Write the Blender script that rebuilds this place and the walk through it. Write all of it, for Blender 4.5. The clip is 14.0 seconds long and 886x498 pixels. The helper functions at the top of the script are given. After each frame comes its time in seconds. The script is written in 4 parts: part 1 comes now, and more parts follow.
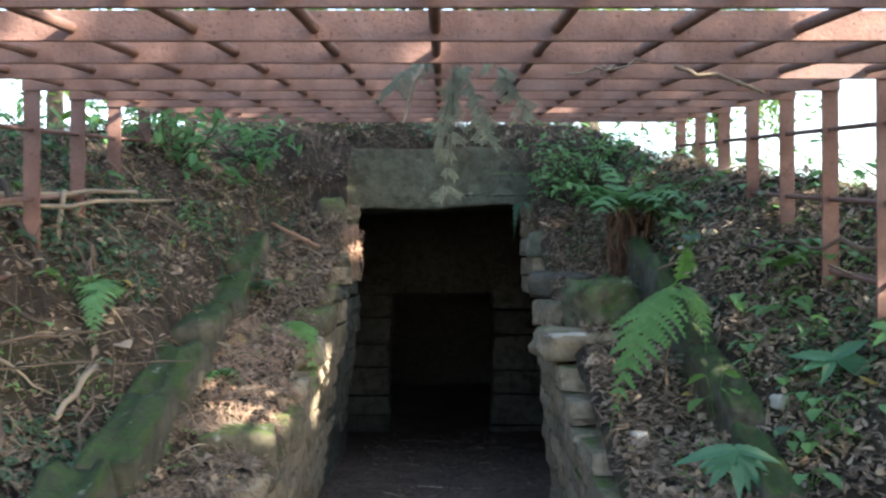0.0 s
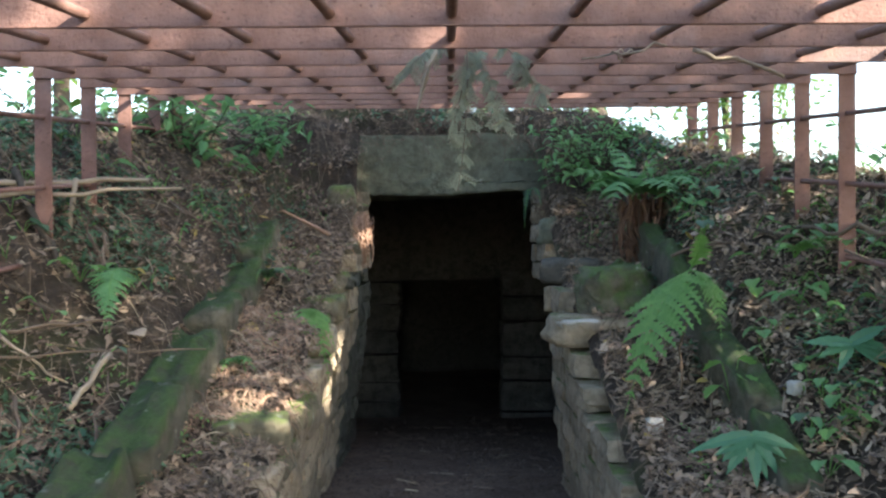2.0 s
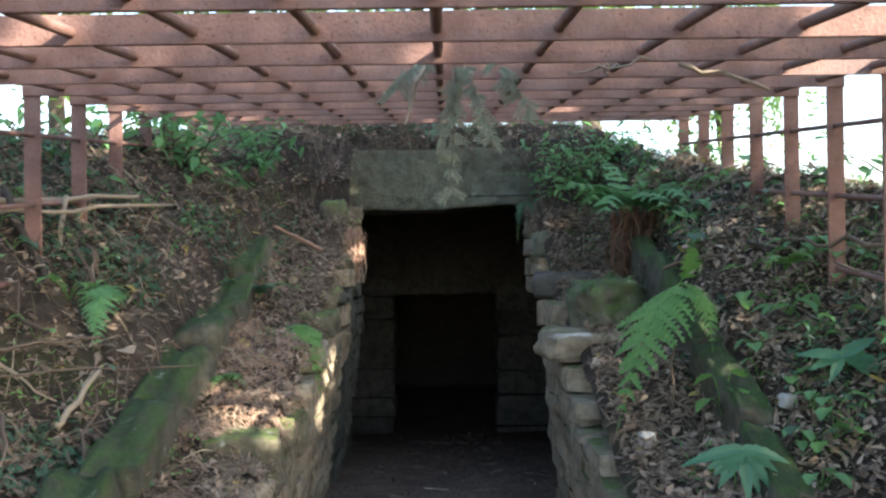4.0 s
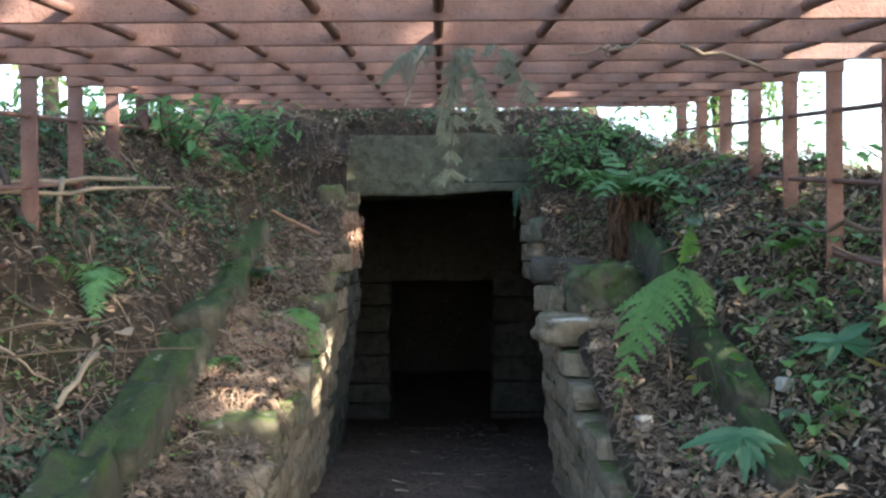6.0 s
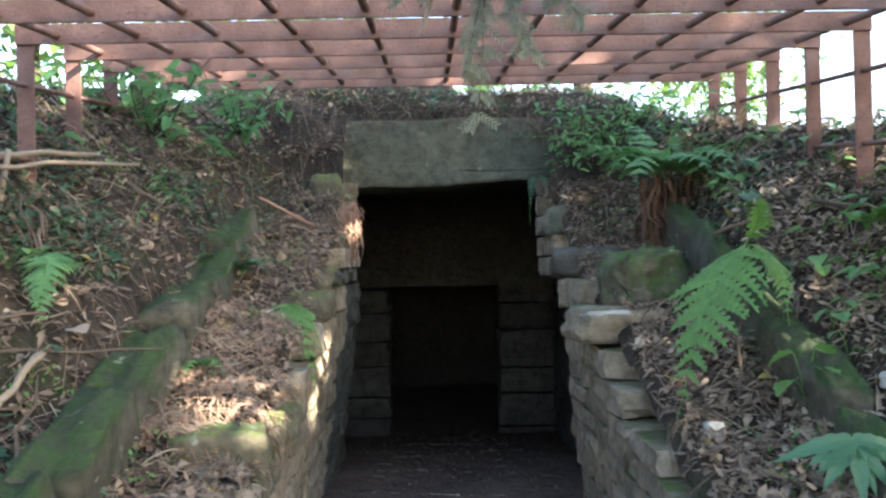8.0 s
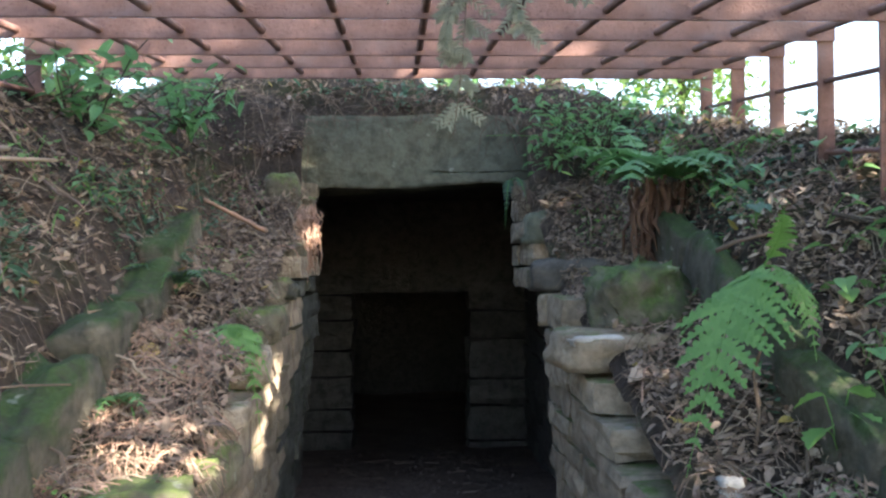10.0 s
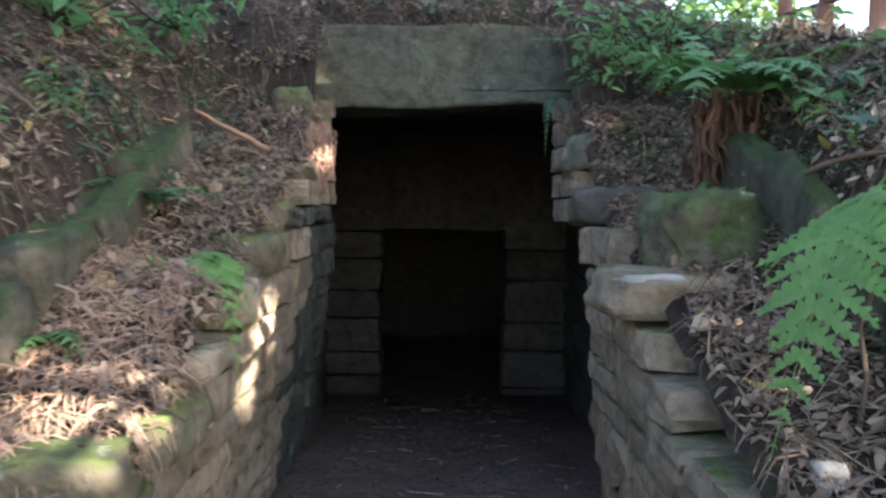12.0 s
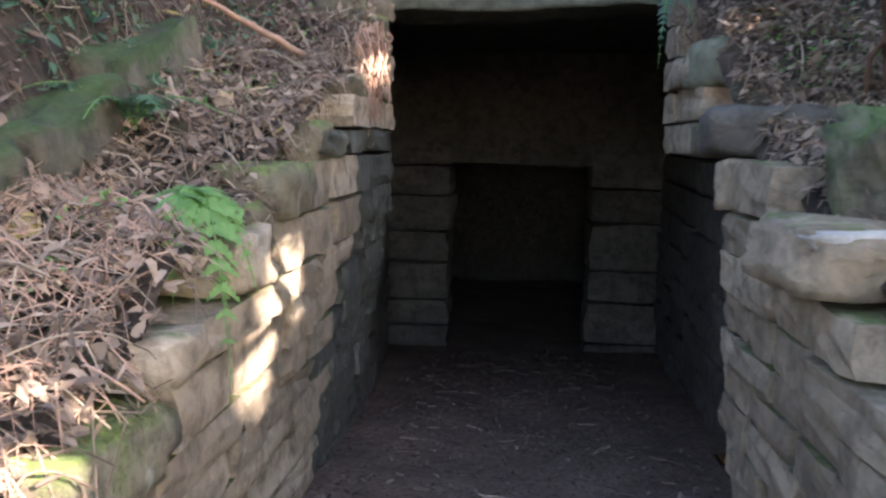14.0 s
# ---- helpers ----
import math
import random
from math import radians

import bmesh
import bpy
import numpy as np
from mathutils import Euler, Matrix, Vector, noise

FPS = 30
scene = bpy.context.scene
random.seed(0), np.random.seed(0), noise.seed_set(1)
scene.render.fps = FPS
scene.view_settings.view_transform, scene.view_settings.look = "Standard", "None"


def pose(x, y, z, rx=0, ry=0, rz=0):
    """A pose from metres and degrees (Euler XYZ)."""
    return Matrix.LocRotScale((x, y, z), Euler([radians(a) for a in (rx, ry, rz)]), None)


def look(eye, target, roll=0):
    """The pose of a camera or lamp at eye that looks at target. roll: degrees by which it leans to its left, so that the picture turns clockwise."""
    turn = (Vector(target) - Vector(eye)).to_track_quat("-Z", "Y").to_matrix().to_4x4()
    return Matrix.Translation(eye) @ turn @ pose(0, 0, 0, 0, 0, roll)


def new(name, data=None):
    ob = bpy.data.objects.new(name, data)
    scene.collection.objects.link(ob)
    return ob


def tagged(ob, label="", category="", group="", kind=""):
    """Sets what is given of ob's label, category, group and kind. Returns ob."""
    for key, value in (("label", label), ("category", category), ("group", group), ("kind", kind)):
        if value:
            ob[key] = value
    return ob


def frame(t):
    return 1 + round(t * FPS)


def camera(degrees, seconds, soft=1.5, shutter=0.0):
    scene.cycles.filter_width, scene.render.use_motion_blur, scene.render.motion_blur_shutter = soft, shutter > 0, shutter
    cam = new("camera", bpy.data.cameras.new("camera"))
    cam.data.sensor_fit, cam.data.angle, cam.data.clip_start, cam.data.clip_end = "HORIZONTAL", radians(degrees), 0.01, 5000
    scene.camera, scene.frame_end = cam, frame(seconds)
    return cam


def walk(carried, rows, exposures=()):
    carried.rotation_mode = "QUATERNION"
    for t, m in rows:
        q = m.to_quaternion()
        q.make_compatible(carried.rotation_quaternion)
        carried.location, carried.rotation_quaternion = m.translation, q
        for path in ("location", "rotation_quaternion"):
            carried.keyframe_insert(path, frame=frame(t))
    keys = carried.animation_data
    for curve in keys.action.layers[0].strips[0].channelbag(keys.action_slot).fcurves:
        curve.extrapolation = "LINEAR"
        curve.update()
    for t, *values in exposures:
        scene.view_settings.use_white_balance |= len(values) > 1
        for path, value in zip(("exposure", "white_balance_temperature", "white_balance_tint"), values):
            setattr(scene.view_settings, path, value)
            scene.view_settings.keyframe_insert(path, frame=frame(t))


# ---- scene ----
cam = camera(54.6, 14.0, soft=2.4, shutter=0.5)
EXPOSURE = 2.5
METRES, EYE, TILT, LEAN, TURN = 2.8, 1.5, 0.3, 0.0, 0.0
ROWS = [
    (0.0, 0.0, 0.0, 0.0, 0.0, 0.0, -0.0),
    (0.5, -0.004, -0.005, 0.0017, 1.19, 0.1, 0.37),
    (1.0, -0.0082, -0.0024, -0.0004, 0.64, -0.31, -0.14),
    (1.5, -0.0113, 0.0025, 0.0004, 0.3, -0.39, 0.28),
    (2.0, -0.0102, 0.0056, 0.0004, 0.42, -0.89, 0.25),
    (2.5, -0.0055, 0.0053, 0.0011, 0.53, -0.49, 0.77),
    (3.0, -0.001, 0.0077, 0.0017, 0.22, -0.06, 0.74),
    (5.5, -0.0029, 0.0064, 0.0002, 0.19, 0.06, 0.52),
    (6.0, -0.0064, 0.0082, -0.0058, -0.15, -0.74, 0.39),
    (6.5, -0.0125, 0.0164, -0.018, 0.33, -1.48, 1.03),
    (7.0, -0.0325, 0.081, -0.0486, -0.97, -2.14, 0.33),
    (7.5, -0.0545, 0.1536, -0.0564, -4.62, -0.85, -0.07),
    (7.8, -0.0463, 0.1944, -0.0571, -3.25, 0.55, 0.66),
    (8.0, -0.0408, 0.2216, -0.0575, -0.61, 0.36, 1.14),
    (10.5, -0.0402, 0.4225, -0.0343, -3.11, 0.18, 0.39),
    (11.0, -0.0283, 0.468, -0.0567, -0.63, -1.66, 0.91),
    (11.5, -0.0027, 0.5291, -0.0621, 2.22, -2.11, -0.29),
    (12.0, -0.0069, 0.5879, -0.0645, 0.01, -3.55, -0.52),
    (12.5, -0.0393, 0.6519, -0.0639, -3.36, -3.92, 0.73),
    (13.0, -0.0346, 0.7241, -0.0697, -1.03, -4.01, 1.02),
    (13.5, -0.013, 0.807, -0.0731, 2.92, -6.41, -0.28),
    (14.0, -0.0201, 0.8933, -0.0838, 4.9, -7.81, -1.0),
]
walk(cam, [(t, pose(0, 0, EYE, TILT, LEAN, TURN) @ pose(METRES * x, METRES * y, METRES * z, 90 + pitch, roll, yaw)) for t, x, y, z, yaw, pitch, roll in ROWS],
     exposures=[(0.0, EXPOSURE, 6800, 10), (6.5, EXPOSURE, 6800, 10), (7.0, EXPOSURE + 0.33, 6800, 12), (8.0, EXPOSURE + 0.38, 6800, 12), (11.0, EXPOSURE + 0.3, 6700, 16), (12.5, EXPOSURE + 0.45, 6700, 18), (14.0, EXPOSURE + 0.8, 6700, 22)])

# ---- light ----
SUN_TO = Vector((-1.0, 0.70, -0.62)).normalized()      # the way the sunlight travels
sun = new("sun", bpy.data.lights.new("sun", "SUN"))
sun.data.energy, sun.data.angle, sun.data.color = 5.0, radians(0.55), (1.0, 0.93, 0.82)
sun.matrix_world = look((20, -14, 12.4), Vector((20, -14, 12.4)) + SUN_TO)
world = bpy.data.worlds.new("sky")
scene.world = world
world.use_nodes = True
wn = world.node_tree
sky = wn.nodes.new("ShaderNodeTexSky")
sky.sky_type, sky.sun_disc = "NISHITA", False
sky.sun_elevation = math.asin(-SUN_TO.z)
sky.sun_rotation = math.atan2(-SUN_TO.x, -SUN_TO.y)
wn.links.new(sky.outputs[0], wn.nodes["Background"].inputs[0])
wn.nodes["Background"].inputs[1].default_value = 0.15


# ---- materials ----
class Nodes:
    """A small wrapper that writes a node material."""

    def __init__(self, name):
        self.mat = bpy.data.materials.new(name)
        self.mat.use_nodes = True
        self.t = self.mat.node_tree
        self.bsdf = self.t.nodes["Principled BSDF"]
        self.co = self.t.nodes.new("ShaderNodeTexCoord").outputs["Object"]
        geo = self.t.nodes.new("ShaderNodeNewGeometry")
        self.pos, self.normal, self.island = geo.outputs["Position"], geo.outputs["Normal"], geo.outputs["Random Per Island"]
        self.obj = self.t.nodes.new("ShaderNodeObjectInfo").outputs["Random"]

    def put(self, socket, v):
        if isinstance(v, (int, float)):
            socket.default_value = v
        elif isinstance(v, (tuple, list)):
            socket.default_value = (*v, 1.0)[:4]
        else:
            self.t.links.new(v, socket)

    def noise(self, scale, detail=5, rough=0.6, co=None):
        n = self.t.nodes.new("ShaderNodeTexNoise")
        self.put(n.inputs["Vector"], self.pos if co is None else co)
        n.inputs["Scale"].default_value, n.inputs["Detail"].default_value, n.inputs["Roughness"].default_value = scale, detail, rough
        return n.outputs["Fac"]

    def ramp(self, fac, *stops):
        r = self.t.nodes.new("ShaderNodeValToRGB")
        self.put(r.inputs[0], fac)
        while len(r.color_ramp.elements) < len(stops):
            r.color_ramp.elements.new(0.5)
        for e, (p, c) in zip(r.color_ramp.elements, stops):
            e.position, e.color = p, (*c, 1) if isinstance(c, tuple) else (c, c, c, 1)
        return r.outputs[0]

    def mix(self, fac, a, b, how="MIX"):
        m = self.t.nodes.new("ShaderNodeMix")
        m.data_type, m.blend_type = "RGBA", how
        self.put(m.inputs[0], fac), self.put(m.inputs[6], a), self.put(m.inputs[7], b)
        return m.outputs[2]

    def math(self, op, a, b=0.5):
        m = self.t.nodes.new("ShaderNodeMath")
        m.operation, m.use_clamp = op, True
        self.put(m.inputs[0], a), self.put(m.inputs[1], b)
        return m.outputs[0]

    def up(self):
        s = self.t.nodes.new("ShaderNodeSeparateXYZ")
        self.put(s.inputs[0], self.normal)
        return s.outputs[2]

    def done(self, colour, rough=0.9, bump=None, depth=0.01, metal=0.0, spec=0.3):
        self.put(self.bsdf.inputs["Base Color"], colour)
        self.put(self.bsdf.inputs["Roughness"], rough)
        self.bsdf.inputs["Metallic"].default_value = metal
        self.bsdf.inputs["Specular IOR Level"].default_value = spec
        if bump is not None:
            b = self.t.nodes.new("ShaderNodeBump")
            b.inputs["Strength"].default_value, b.inputs["Distance"].default_value = 0.9, depth
            self.put(b.inputs["Height"], bump)
            self.put(self.bsdf.inputs["Normal"], b.outputs[0])
        return self.mat


def stone_material(name, dark, light, moss, green=(0.055, 0.085, 0.02)):
    """Weathered sandstone with lichen and moss: moss 0 (none) to 1 (thick)."""
    n = Nodes(name)
    big, fine = n.noise(3.5), n.noise(38, 6, 0.7)
    c = n.ramp(big, (0.3, dark), (0.7, light))
    c = n.mix(n.math("MULTIPLY", n.ramp(fine, (0.3, 0.0), (0.75, 1.0)), 0.55), c, tuple(0.45 * v for v in dark))
    c = n.mix(0.45, c, n.ramp(n.obj, (0.0, tuple(0.6 * v for v in dark)), (1.0, light)))
    if moss:
        patch = n.ramp(n.math("ADD", n.math("MULTIPLY", n.noise(5.5, 7, 0.7), 0.75), n.math("MULTIPLY", n.up(), 0.22)), (0.64 - 0.3 * moss, 0.0), (0.74 - 0.25 * moss, 1.0))
        c = n.mix(patch, c, n.ramp(n.noise(60), (0.3, green), (0.75, tuple(1.9 * v for v in green))))
        lichen = n.ramp(n.noise(9, 3), (0.66, 0.0), (0.72, 0.6))
        c = n.mix(lichen, c, (0.36, 0.37, 0.31))
    mid = n.noise(13, 6, 0.65)
    c = n.mix(n.ramp(mid, (0.35, 0.75), (0.55, 0.0)), c, tuple(0.5 * v for v in dark))
    return n.done(c, 0.93, n.math("ADD", n.math("MULTIPLY", mid, 0.7), n.math("MULTIPLY", fine, 0.45)), 0.035)


def leaf_material(name, a, b, shine=0.45, through_light=0.35):
    n = Nodes(name)
    c = n.ramp(n.island, (0.0, a), (1.0, b))
    c = n.mix(n.math("MULTIPLY", n.noise(55, 3), 0.5), c, tuple(0.55 * v for v in a))
    n.done(c, shine, None, spec=0.4)
    add = n.t.nodes.new("ShaderNodeMixShader")
    tr = n.t.nodes.new("ShaderNodeBsdfTranslucent")
    n.put(tr.inputs[0], n.mix(0.5, c, tuple(min(1, 2.0 * v) for v in b)))
    n.t.links.new(n.bsdf.outputs[0], add.inputs[1])
    n.t.links.new(tr.outputs[0], add.inputs[2])
    add.inputs[0].default_value = through_light
    n.t.links.new(add.outputs[0], n.t.nodes["Material Output"].inputs[0])
    return n.mat


def make_soil():
    n = Nodes("forest_soil")
    c = n.ramp(n.noise(4, 8, 0.7), (0.3, (0.022, 0.017, 0.013)), (0.55, (0.07, 0.052, 0.038)), (0.8, (0.15, 0.115, 0.08)))
    c = n.mix(n.ramp(n.noise(30, 6, 0.75), (0.45, 0.0), (0.65, 0.75)), c, (0.02, 0.015, 0.012))
    c = n.mix(n.ramp(n.noise(2.2, 6), (0.52, 0.0), (0.66, 0.55)), c, (0.045, 0.065, 0.018))
    return n.done(c, 0.95, n.math("ADD", n.noise(14, 8, 0.75), n.math("MULTIPLY", n.noise(70), 0.4)), 0.06)


def make_floor():
    n = Nodes("trodden_earth")
    c = n.ramp(n.noise(2.5, 8, 0.7), (0.3, (0.075, 0.052, 0.04)), (0.7, (0.19, 0.135, 0.10)))
    c = n.mix(n.ramp(n.noise(35, 6, 0.75), (0.5, 0.0), (0.62, 0.8)), c, (0.025, 0.02, 0.018))
    c = n.mix(n.ramp(n.noise(60, 4, 0.7), (0.66, 0.0), (0.72, 0.6)), c, (0.22, 0.19, 0.16))
    return n.done(c, 0.92, n.math("ADD", n.noise(12, 8, 0.75), n.math("MULTIPLY", n.noise(60), 0.4)), 0.04)


def make_rust():
    n = Nodes("rusted_steel")
    c = n.ramp(n.noise(7, 6, 0.65), (0.3, (0.115, 0.057, 0.044)), (0.55, (0.175, 0.097, 0.079)), (0.75, (0.265, 0.138, 0.104)))
    c = n.mix(n.ramp(n.noise(75, 3), (0.6, 0.0), (0.68, 0.8)), c, (0.07, 0.032, 0.026))
    c = n.mix(n.ramp(n.noise(3, 5), (0.55, 0.0), (0.7, 0.5)), c, (0.17, 0.13, 0.125))
    return n.done(c, 0.78, n.noise(90, 4), 0.004, 0.0, 0.35)


def make_wood(name, a, b):
    n = Nodes(name)
    c = n.ramp(n.island, (0.0, a), (1.0, b))
    c = n.mix(n.math("MULTIPLY", n.noise(45, 5), 0.6), c, tuple(0.4 * v for v in a))
    return n.done(c, 0.85, n.noise(80), 0.004)


M_WALL = stone_material("trench_sandstone", (0.23, 0.185, 0.13), (0.43, 0.35, 0.25), 0.28)
M_MOSSY = stone_material("mossy_sandstone", (0.12, 0.105, 0.07), (0.25, 0.22, 0.15), 0.72, (0.075, 0.10, 0.028))
M_KERB = stone_material("kerb_stone", (0.075, 0.07, 0.05), (0.15, 0.135, 0.1), 0.86, (0.026, 0.046, 0.013))
M_BOULDER = stone_material("moss_boulder", (0.10, 0.09, 0.065), (0.2, 0.18, 0.13), 0.98, (0.045, 0.075, 0.02))
M_LINTEL = stone_material("lintel_stone", (0.13, 0.135, 0.095), (0.23, 0.235, 0.165), 0.28, (0.09, 0.105, 0.055))
# Darker than the trench stone, so its colour deepens the chamber's gloom.
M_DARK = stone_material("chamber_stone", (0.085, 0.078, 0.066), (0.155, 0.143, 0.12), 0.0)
# Darker stone whose colour carries the shade near the doorway; some moss.
M_SHADED = stone_material("shade_toned_stone", (0.06, 0.063, 0.052), (0.12, 0.125, 0.10), 0.2, (0.03, 0.045, 0.02))
M_PALE = stone_material("pale_stone", (0.42, 0.40, 0.36), (0.62, 0.60, 0.54), 0.0)
M_SOIL = make_soil()
M_RUST = make_rust()
M_FLOOR = make_floor()
M_TWIG = make_wood("dead_twig", (0.075, 0.052, 0.036), (0.27, 0.20, 0.145))
M_PALEWOOD = make_wood("bleached_branch", (0.26, 0.20, 0.14), (0.42, 0.35, 0.26))
M_ROOT = make_wood("fibrous_root", (0.10, 0.055, 0.035), (0.20, 0.11, 0.07))
M_SPLIT = make_wood("split_wood", (0.32, 0.19, 0.13), (0.46, 0.31, 0.23))
M_BARK = make_wood("tree_bark", (0.055, 0.042, 0.032), (0.10, 0.08, 0.06))
M_DRY = leaf_material("dry_leaf", (0.095, 0.065, 0.047), (0.36, 0.265, 0.19), 0.75, 0.15)
M_YELLOW = leaf_material("yellowed_leaf", (0.34, 0.26, 0.06), (0.42, 0.32, 0.10), 0.6, 0.25)
M_FERN = leaf_material("fern_green", (0.085, 0.20, 0.05), (0.16, 0.31, 0.085))
M_LEAF = leaf_material("bright_leaf", (0.085, 0.22, 0.075), (0.17, 0.33, 0.13))
M_BLUELEAF = leaf_material("blue_green_leaf", (0.045, 0.14, 0.075), (0.08, 0.21, 0.115))
M_IVY = leaf_material("ivy_leaf", (0.04, 0.095, 0.05), (0.095, 0.18, 0.10))
M_CEDAR = leaf_material("faded_conifer", (0.15, 0.17, 0.12), (0.30, 0.31, 0.22), 0.7)
M_CANOPY = leaf_material("canopy_leaf", (0.045, 0.10, 0.022), (0.11, 0.20, 0.04), 0.5, 0.4)


# ---- mesh helpers ----
R = random.Random(7)


def part(name, bm, material, parent=None, label="", smooth=False):
    me = bpy.data.meshes.new(name)
    bm.to_mesh(me)
    bm.free()
    me.materials.append(material)
    if smooth:
        me.polygons.foreach_set("use_smooth", [True] * len(me.polygons))
    ob = new(name, me)
    ob.parent = parent
    if label:
        ob["label"] = label
    return ob


def empty(name, m, label, category, group=""):
    ob = new(name)
    ob.matrix_basis = m
    ob.empty_display_size = 0.1
    return tagged(ob, label, category, group)


def raw(name, verts, faces, material, parent=None, smooth=False):
    me = bpy.data.meshes.new(name)
    me.from_pydata(verts, [], faces)
    me.materials.append(material)
    if smooth:
        me.polygons.foreach_set("use_smooth", [True] * len(me.polygons))
    ob = new(name, me)
    ob.parent = parent
    return ob


def box(bm, x0, x1, y0, y1, z0, z1):
    r = bmesh.ops.create_cube(bm, size=1)
    for v in r["verts"]:
        v.co = Vector((x0 if v.co.x < 0 else x1, y0 if v.co.y < 0 else y1, z0 if v.co.z < 0 else z1))
    return r["verts"]


def rough_block(sx, sy, sz, seed, cuts=2, amount=0.12, bevel=0.18):
    """A hewn or broken stone about its centre, with worn corners and uneven faces."""
    bm = bmesh.new()
    bmesh.ops.create_cube(bm, size=1)
    bmesh.ops.subdivide_edges(bm, edges=bm.edges[:], cuts=cuts, use_grid_fill=True)
    for v in bm.verts:
        p = v.co.copy()
        q = Vector([math.copysign(min(abs(c), 0.5), c) for c in p])
        out = sum(1 for c in q if abs(c) > 0.49)
        if out >= 2:
            q *= 1 - bevel * (0.4 if out == 2 else 0.75)
        n = noise.noise_vector(p * 2.3 + Vector((seed * 7.1, seed * 3.7, seed)))
        q += n * amount * 0.6
        if cuts >= 4:
            q += noise.noise_vector(p * 7 + Vector((seed, 1, seed * 2))) * amount * 0.22
        v.co = Vector((q.x * sx, q.y * sy, q.z * sz))
    return bm


def tube_mesh(bm, points, radii, sides=6):
    """A bent rod through the points."""
    rings = []
    for i, p in enumerate(points):
        p = Vector(p)
        a, b = Vector(points[max(0, i - 1)]), Vector(points[min(len(points) - 1, i + 1)])
        d = (b - a).normalized()
        s = d.cross(Vector((0.31, 0.2, 0.93))).normalized()
        w = d.cross(s)
        r = radii[i] if isinstance(radii, (list, tuple)) else radii
        rings.append([bm.verts.new(p + (s * math.cos(2 * math.pi * k / sides) + w * math.sin(2 * math.pi * k / sides)) * r) for k in range(sides)])
    for a, b in zip(rings, rings[1:]):
        for k in range(sides):
            bm.faces.new((a[k], a[(k + 1) % sides], b[(k + 1) % sides], b[k]))
    bm.faces.new(rings[0][::-1])
    bm.faces.new(rings[-1])


def wiggle(a, b, n, amount, seed):
    a, b = Vector(a), Vector(b)
    return [a.lerp(b, i / n) + noise.noise_vector(Vector((i * 0.9, seed * 3.3, 1.7))) * amount * (1 if 0 < i < n else 0.2) for i in range(n + 1)]


# ---- the lie of the land ----
def bank_height(x, y):
    """Top of the ground beside the trench: an inner ledge, an outer bank, the mound's crest."""
    a = abs(x)
    ledge = float(np.interp(y, LEDGE_Y, LEDGE_Z)) + 0.11 * min(max((a - 0.60) / 0.1, 0), 1) + 0.09 * min(max((a - 0.8) / 0.3, 0), 1)
    bank = float(np.interp(y, BANK_Y, BANK_Z)) + (0.85 * min(max(a - 1.2, 0), 1.2) if x < 0 else 0.03 + 0.62 * min(max(a - 1.2, 0), 1.2))
    k = min(max((a - 1.12) / 0.1, 0), 1)
    if x < 0:
        bank -= 0.17 * math.exp(-((x + 1.55) / 0.3) ** 2 - ((y - 2.95) / 0.42) ** 2)     # dark hollow behind the kerb
    h = ledge + (max(bank, ledge) - ledge) * k
    if y > 6.1:
        h = max(h, float(np.interp(y, (6.1, 6.5, 8, 14), (2.0, 2.5, 2.95, 3.0) if x > 0 else (2.0, 2.5, 3.06, 4.6))))
    crest = (2.46 - 0.72 * max(a - 1.0, 0) + 0.05 * max(y - 6, 0) if x > 0 else 2.52 - 0.36 * max(a - 1.0, 0) + 0.27 * max(y - 6, 0))
    h = min(h, max(crest, FAR_Z))
    if a > 5 or y > 16 or y < -4:
        h = min(h, FAR_Z)
    return h


FAR_Z = 1.35
LEDGE_Y, LEDGE_Z = (0.2, 2.0, 3.3, 4.05, 4.6, 5.2, 5.7, 6.1, 6.3), (0.06, 0.30, 0.63, 0.91, 1.08, 1.28, 1.48, 1.70, 2.2)
BANK_Y, BANK_Z = (0.4, 1.5, 2.5, 3.2, 4.3, 4.8, 5.5, 6.2, 7, 8), (0.1, 0.3, 0.62, 0.92, 1.43, 1.62, 1.88, 2.15, 2.45, 2.7)
HALF_L, HALF_R = 0.66, 0.62                               # the trench's half widths


def floor_height(y):
    return float(np.interp(y, (0, 5.2, 9.4, 13), (0.05, 0.07, -0.46, -0.5)))


def surface(x, y):
    base = bank_height(x, y)
    p = Vector((x, y, 0))
    near = 1 if abs(x) < 6 and -2 < y < 12 else 0.6
    return base + near * (0.07 * noise.noise(p * 1.3) + 0.05 * noise.noise(p * 3.1) + 0.035 * noise.noise(p * 7.7) + 0.018 * noise.noise(p * 17))


